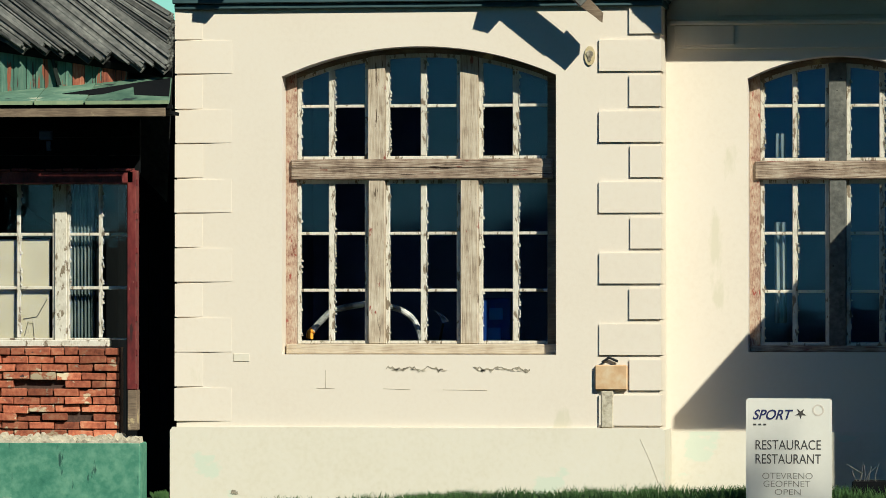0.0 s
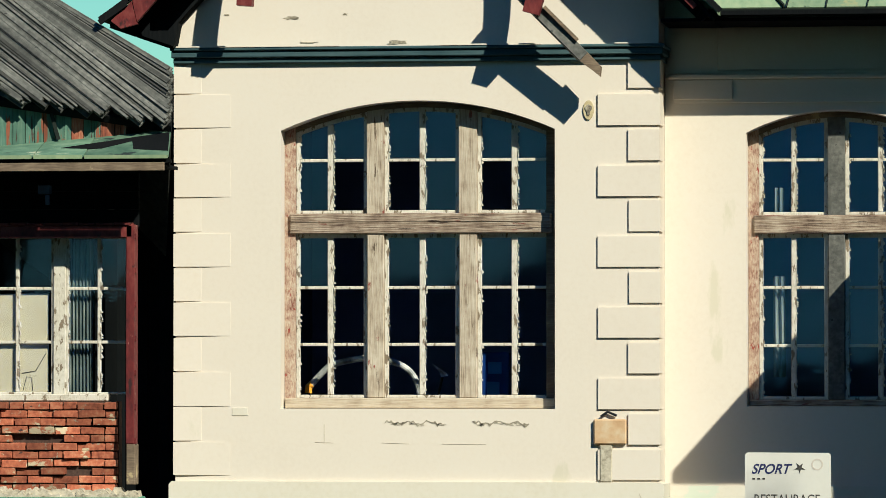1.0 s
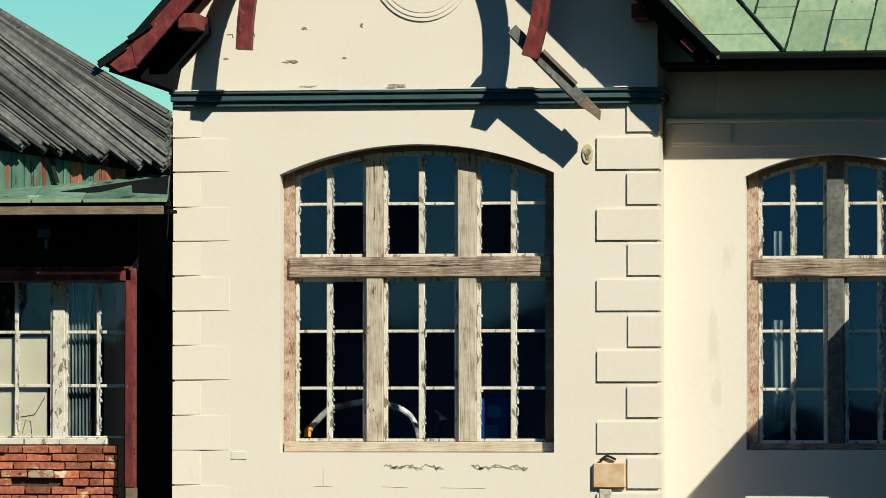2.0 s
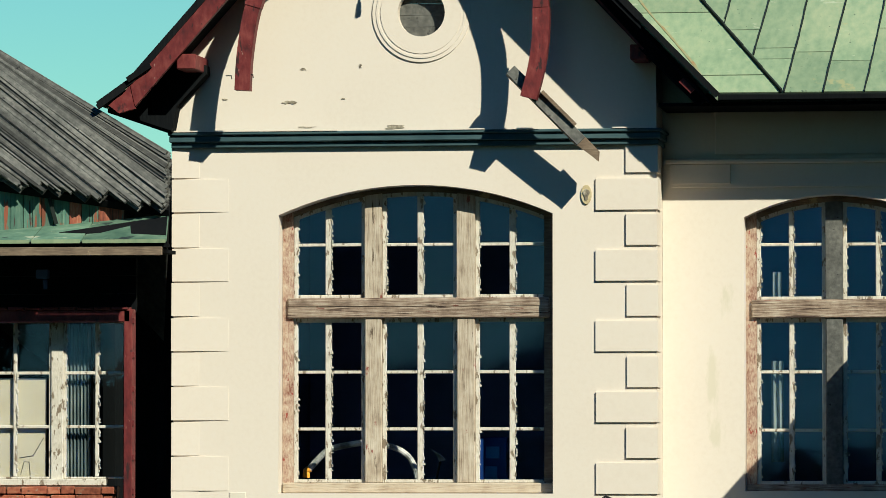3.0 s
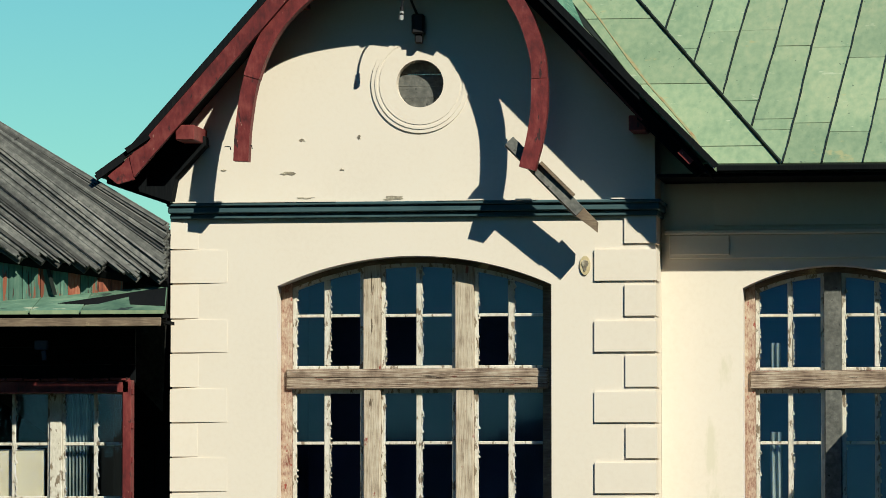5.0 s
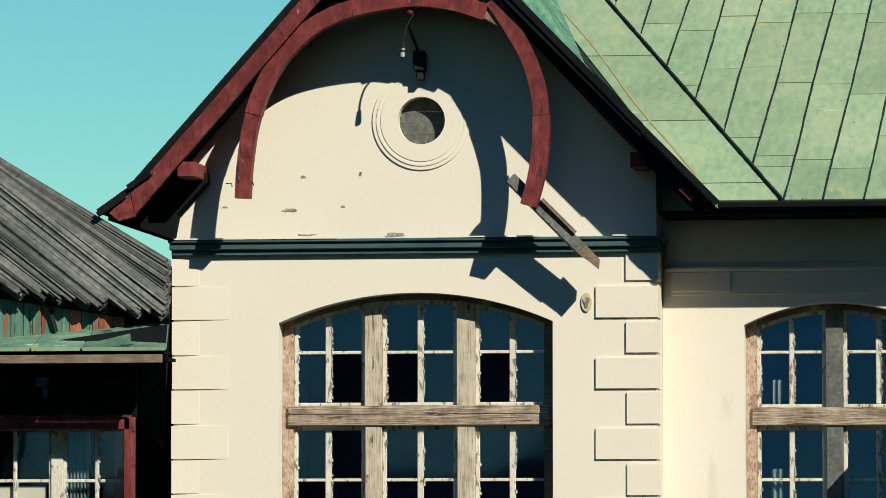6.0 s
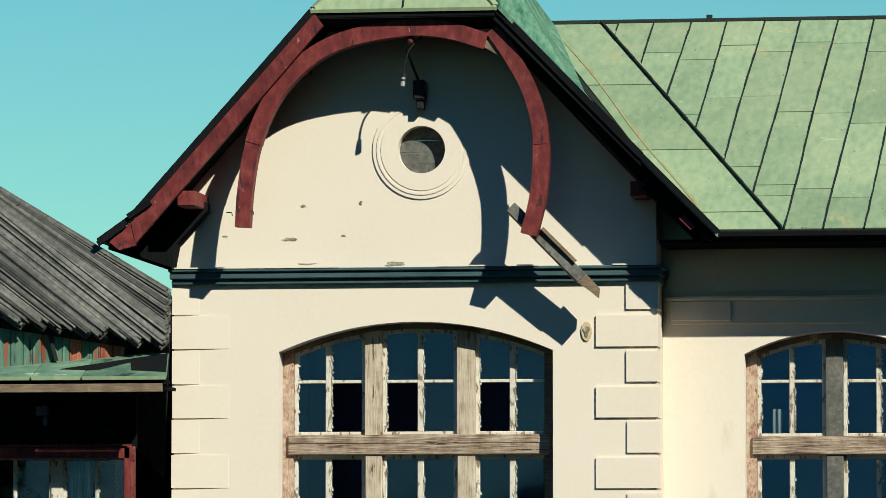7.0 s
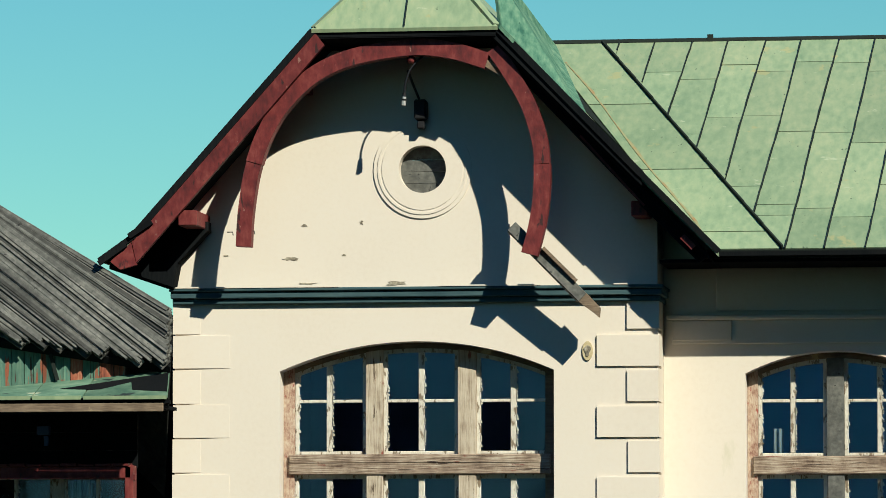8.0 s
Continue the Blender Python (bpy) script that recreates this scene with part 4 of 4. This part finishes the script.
part("upstand_strap", beam((-3.14, -0.86, 3.86), (-3.075, -0.86, 3.63), 0.03, 0.02, (0, -1, 0)), SEAM, skirt)

# silvered batten roof behind
shed = thing("roof_4", "old silvered timber roof of long lapped boards and battens", "roof", kind="structure")
ER, EL = Vector((-2.066, -0.950, 3.773)), Vector((-3.589, -0.950, 4.013))
TR, TL = Vector((-2.079, -0.780, 4.225)), Vector((-3.722, -0.350, 5.190))
nrm = (TR - ER).cross(EL - ER).normalized()
if nrm.y > 0:
    nrm = -nrm
down = Vector((0.0, 0.05, -0.03))
ext = 1.1
TL2, EL2 = TL + (TL - TR) * ext, EL + (EL - ER) * ext
part("roof_deck", slab([ER + down, TR + down, TL2 + down, EL2 + down], (0, 0.04, -0.06)), DARKWOOD, shed)
part("shed_back", slab([TR + down, TL2 + down, TL2 + Vector((0, 2, -2.5)), TR + Vector((-0.5, 2, -2.5))], (0, 0.04, -0.05)), GREYWOOD, shed)
rnd = random.Random(33)
for k in range(120):
    f = (k + rnd.uniform(-0.3, 0.3)) / 119
    if f < 0.5:
        g = f / 0.5
        p = TR.lerp(ER, g)
        q = TL.lerp(EL, 0.16 * g)
        p = p + (q - p) * rnd.uniform(0.0, 0.02)
    else:
        g = min(0.93, (f - 0.5) / 0.5)
        p = ER.lerp(EL, g * 0.98)
        q = TL.lerp(EL, 0.16 + 0.84 * g)
        p = p + (p - q).normalized() * rnd.uniform(-0.10, 0.10)
    q = q + (q - p).normalized() * 1.2
    rise = rnd.uniform(0.005, 0.045)
    w = rnd.choice((0.012, 0.016, 0.022, 0.03))
    part("batten", beam(p + nrm * rise, q + nrm * rise, w, 0.03, nrm, bevel=0.0), GREYWOOD, shed)
    if k % 3 == 0:
        part("roof_board", beam(p - nrm * 0.03, q - nrm * 0.03, 0.075, 0.02, nrm), GREYWOOD, shed)

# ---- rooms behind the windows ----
# linings carry the gloom in their colour: navy, near-black for room_3
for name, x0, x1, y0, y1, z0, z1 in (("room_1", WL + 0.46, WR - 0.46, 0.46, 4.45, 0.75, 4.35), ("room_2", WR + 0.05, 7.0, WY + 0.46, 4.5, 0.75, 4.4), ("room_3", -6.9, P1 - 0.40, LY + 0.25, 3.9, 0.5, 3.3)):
    room = thing(name, "bare room behind the window, dimness put into its colour", "room", kind="structure")
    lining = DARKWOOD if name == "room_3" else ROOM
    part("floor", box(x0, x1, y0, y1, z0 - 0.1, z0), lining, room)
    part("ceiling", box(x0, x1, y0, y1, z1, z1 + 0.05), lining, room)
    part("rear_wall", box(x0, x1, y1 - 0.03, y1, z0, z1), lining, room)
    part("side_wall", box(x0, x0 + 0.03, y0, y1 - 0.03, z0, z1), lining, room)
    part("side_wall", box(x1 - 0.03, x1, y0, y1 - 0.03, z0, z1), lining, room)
# pale arc behind the panes, built as a bent hose
hoop = thing("arched_hose", "cloudy white arc indoors, built as a bent plastic hose", "hose")
HY = 0.62
h = smooth([(-1.097, HY, 1.452), (-0.96, HY, 1.60), (-0.86, HY, 1.665), (-0.586, HY, 1.715), (-0.421, HY, 1.70), (-0.24, HY, 1.645), (-0.12, HY, 1.51), (-0.06, HY, 1.2), (-0.05, HY, 0.75)])
part("split_end", prism([[(0.03, 1.66), (0.13, 1.60), (0.165, 1.56), (0.11, 1.545), (0.085, 1.60)]], HY, HY + 0.03), HOOP, hoop, "torn flap of the hose")
part("flap_stalk", tube([(0.12, HY + 0.015, 1.57), (0.06, HY + 0.02, 1.3), (0.05, HY + 0.02, 0.75)], 0.012, 6), IRON, hoop)
part("hose", tube(h, 0.028, 10), HOOP, hoop)
part("nozzle", tube([h[0] + Vector((-0.005, 0, -0.05)), h[0] + Vector((0.0, 0, 0.01)), h[0] + Vector((0.03, 0, 0.03))], 0.034, 10), AMBER, hoop, "amber nozzle")
part("nozzle_stand", tube([h[0] + Vector((-0.005, 0, -0.05)), (h[0].x, HY, 0.75)], 0.012, 6), IRON, hoop)
cab = thing("blue_cabinet", "blue enamel cabinet with two pale panels indoors", "cabinet")
c0, c1 = 0.413, 0.696
part("body", box(c0, c1, 0.85, 1.3, 0.75, 1.768, 0.01), BLUE, cab)
part("panel", box(0.502, 0.626, 0.838, 0.85, 1.575, 1.681, 0.003), SKYBLUE, cab)
part("panel", box(0.492, 0.605, 0.838, 0.85, 1.381, 1.503, 0.003), SKYBLUE, cab)
# net strips that also stand in for pale reflections in the panes
curtain("curtain_reflection", "torn pale net curtain strip, doubling as a reflection in the panes", 3.07, 3.182, UB + 0.2, K4 + 0.1, 0.87, LACE, 2)
curtain("curtain_reflection", "torn pale net curtain strip, doubling as a reflection in the panes", 3.081, 3.171, U1 + 0.03, U1 + 0.25, 0.87, LACE, 2)

# ---- restaurant sign ----
sign = thing("restaurant_sign", "white restaurant sign board with dark lettering on the grass", "sign")
GY = -1.0
G0, G1, GTOP = 2.959, 3.693, 0.904
bm = prism([[(G0, 0.0), (G1, 0.0), (G1, GTOP - 0.02), (G1 - 0.02, GTOP - 0.003), (G0 + 0.02, GTOP), (G0, GTOP - 0.02)]], GY, GY + 0.02)
part("panel", bm, BOARD, sign)
part("rear_leg", beam((G0 + 0.1, GY + 0.03, GTOP - 0.1), (G0 + 0.1, GY + 0.40, 0.0), 0.04, 0.03), GREYWOOD, sign)
part("rear_leg", beam((G1 - 0.1, GY + 0.03, GTOP - 0.1), (G1 - 0.1, GY + 0.40, 0.0), 0.04, 0.03), GREYWOOD, sign)


def lettering(words, x0, x1, z0, z1, material, shear=0.0, bold=0.0):
    cu = bpy.data.curves.new("lettering", "FONT")
    cu.body, cu.size, cu.extrude, cu.offset, cu.shear = words, 1.0, 0.002, bold, shear
    ob = bpy.data.objects.new("lettering", cu)
    scene.collection.objects.link(ob)
    bpy.context.view_layer.update()
    me = bpy.data.meshes.new_from_object(ob.evaluated_get(bpy.context.evaluated_depsgraph_get()))
    bpy.data.objects.remove(ob)
    xs, ys = [v.co.x for v in me.vertices], [v.co.y for v in me.vertices]
    a, b, c, d = min(xs), max(xs), min(ys), max(ys)
    for v in me.vertices:
        v.co = Vector((x0 + (v.co.x - a) / (b - a) * (x1 - x0), GY - 0.0015 - 0.5 * v.co.z, z0 + (v.co.y - c) / (d - c) * (z1 - z0)))
    me.materials.clear()
    me.materials.append(material)
    o = new("lettering", me)
    o.parent = sign


for words, a, b, c, d, m, sh, bo in (("SPORT", 1332, 1404, 743, 725, NAVY, 0.35, 0.02), ("RESTAURACE", 1337, 1453, 796, 779, INK, 0, 0), ("RESTAURANT", 1337, 1453, 821, 804, INK, 0, 0),
                                     ("OTEVRENO", 1349, 1438, 848, 837, PALEINK, 0, -0.01), ("GEOFFNET", 1351, 1434, 862, 851, PALEINK, 0, -0.01), ("OPEN", 1371, 1417, 876, 866, PALEINK, 0, -0.01)):
    lx = lambda u: G0 + (u - 1320) * (G1 - G0) / 152
    lz = lambda v: GTOP - (v - 705) * (G1 - G0) / 152
    lettering(words, lx(a), lx(b), lz(c), lz(d), m, sh, bo)
star = [(lx(1417) + 0.05 * (1 if k % 2 else 0.35) * math.cos(k * 0.63 + 0.3), lz(732) + 0.05 * (1 if k % 2 else 0.35) * math.sin(k * 0.63 + 0.3)) for k in range(10)]
part("emblem", prism([star], GY - 0.003, GY), INK, sign, "dark splayed emblem")
part("emblem", prism([ring(lx(1448), lz(726), 0.05, 20), ring(lx(1448), lz(726), 0.038, 20)], GY - 0.002, GY), FADED, sign, "faded ring emblem")
for k in range(3):
    part("dash", box(lx(1333 + 9 * k), lx(1338 + 9 * k), GY - 0.003, GY, lz(753), lz(750)), INK, sign)

# ---- dark planter beside the sign ----
trough = thing("planter_trough", "dark timber trough with dry twigs beside the sign", "planter")
tx, tz = 3.832, 0.177
part("front_board", box(tx, tx + 1.2, -0.42, -0.38, 0.0, tz, 0.006), DARKWOOD, trough)
part("rear_board", box(tx, tx + 1.2, -0.08, -0.04, 0.0, tz, 0.006), DARKWOOD, trough)
part("end_board", box(tx, tx + 0.04, -0.38, -0.08, 0.0, tz - 0.01, 0.006), DARKWOOD, trough)
part("soil", box(tx + 0.04, tx + 1.2, -0.38, -0.08, 0.0, tz - 0.03), SOIL, trough)
rnd = random.Random(3)
bm = bmesh.new()
for k in range(14):
    x = tx + rnd.uniform(0.02, 0.5)
    p = Vector((x, -0.25, tz - 0.04))
    tube([p, p + Vector((rnd.uniform(-0.05, 0.05), 0, rnd.uniform(0.05, 0.1))), p + Vector((rnd.uniform(-0.12, 0.12), 0, rnd.uniform(0.1, 0.2)))], 0.003, 4, bm)
part("twigs", bm, GREYWOOD, trough)

# ---- unseen porch beside the wing, added and sized to throw the slanting shade ----
porch = thing("porch", "unseen flat-roofed porch beside the wing, added as shade caster", "porch", kind="structure")
QX, QY, QZ = 4.40, -2.02, 3.05
part("roof_slab", box(QX, 8.5, QY, WY - 0.08, QZ, QZ + 0.12), DARKWOOD, porch)
part("front_wall", box(5.75, 8.5, QY + 0.05, QY + 0.2, 0.0, QZ), PLASTER, porch)
part("side_wall", box(8.3, 8.5, QY + 0.2, WY - 0.08, 0.0, QZ), PLASTER, porch)

# ---- grass along the wall ----
rnd = random.Random(17)
verts, faces = [], []
for k in range(26000):
    x = rnd.uniform(-1.6, 4.6)
    dens = max(0.0, min(1.0, (x + 0.75) / 1.3))
    if rnd.random() > dens * (0.6 + 0.4 * noise.noise((x * 2, 0, 0))) and not (-1.25 < x < -0.95 and rnd.random() < 0.2):
        continue
    y = rnd.uniform(-1.5, -0.05) if x < 2.1 else rnd.uniform(-1.5, 0.5)
    if 2.7 < x < 3.8 and y < -0.8:
        continue
    z = 0.05 * max(0, min(1, (x + 1) / 3)) - 0.03
    h = rnd.uniform(0.05, 0.15) * (0.7 + 0.5 * noise.noise((x * 3, y * 3, 1.0))) * (0.6 + 0.4 * dens)
    a = rnd.uniform(0, 6.28)
    w = rnd.uniform(0.003, 0.006)
    dx, dy = math.cos(a) * w, math.sin(a) * w
    lx_, ly_ = rnd.uniform(-0.5, 0.5) * h, rnd.uniform(-0.5, 0.5) * h
    i = len(verts)
    verts += [(x - dx, y - dy, z), (x + dx, y + dy, z), (x + lx_ * 0.4 + dx * 0.7, y + ly_ * 0.4 + dy * 0.7, z + h * 0.6), (x + lx_ * 0.4 - dx * 0.7, y + ly_ * 0.4 - dy * 0.7, z + h * 0.6), (x + lx_, y + ly_, z + h)]
    faces += [(i, i + 1, i + 2, i + 3), (i + 3, i + 2, i + 4)]
for k in range(45):
    # weeds in the gap beside the plinth
    x, y, h = rnd.gauss(-2.30, 0.04), rnd.uniform(-0.3, -0.1), rnd.uniform(0.02, 0.07)
    i = len(verts)
    lx_ = rnd.uniform(-0.6, 0.6) * h
    verts += [(x - 0.006, y, -0.03), (x + 0.006, y, -0.03), (x + lx_ * 0.5 + 0.012, y, h * 0.55), (x + lx_ * 0.5 - 0.012, y, h * 0.55), (x + lx_, y, h)]
    faces += [(i, i + 1, i + 2, i + 3), (i + 3, i + 2, i + 4)]
me = bpy.data.meshes.new("grass")
me.from_pydata(verts, [], faces)
me.materials.append(GRASS)
tagged(new("grass", me), "short green grass along the plinth", "grass", kind="stuff")

# ---- unseen woods added to block sky and ground bounce; low gap mirrored by panes ----
rnd = random.Random(9)
verts, faces = [], []
for k in range(34000):
    a = rnd.uniform(-100, 100)
    far = rnd.uniform(47, 53)
    x, y = far * math.sin(radians(a)), -far * math.cos(radians(a))
    tall = 33.2 + 0.7 * noise.noise((a * 0.13, 3.0, 0)) + 0.7 * noise.noise((a * 0.5, 7.0, 0))
    gap = min(1.0, max(0.0, (abs(a + 6) - 11) / 6))
    low = 2.6 + 1.6 * noise.noise((a * 0.45, 1.0, 0)) + 0.9 * noise.noise((a * 1.7, 5.0, 0))
    z = (low + (tall - low) * gap * gap * (3 - 2 * gap)) * rnd.random() ** 0.8
    r = rnd.uniform(0.5, 1.1)
    i = len(verts)
    u, v = (Vector((rnd.uniform(-1, 1), rnd.uniform(-1, 1), rnd.uniform(-1, 1))).normalized() * r for _ in range(2))
    p = Vector((x, y, z))
    verts += [tuple(p - u), tuple(p - v), tuple(p + u), tuple(p + v)]
    faces.append((i, i + 1, i + 2, i + 3))
me = bpy.data.meshes.new("far_trees")
me.from_pydata(verts, [], faces)
me.materials.append(FOLIAGE)
tagged(new("far_trees", me), "unseen dark woods round the open ground, added to block sky fill", "trees", kind="stuff")
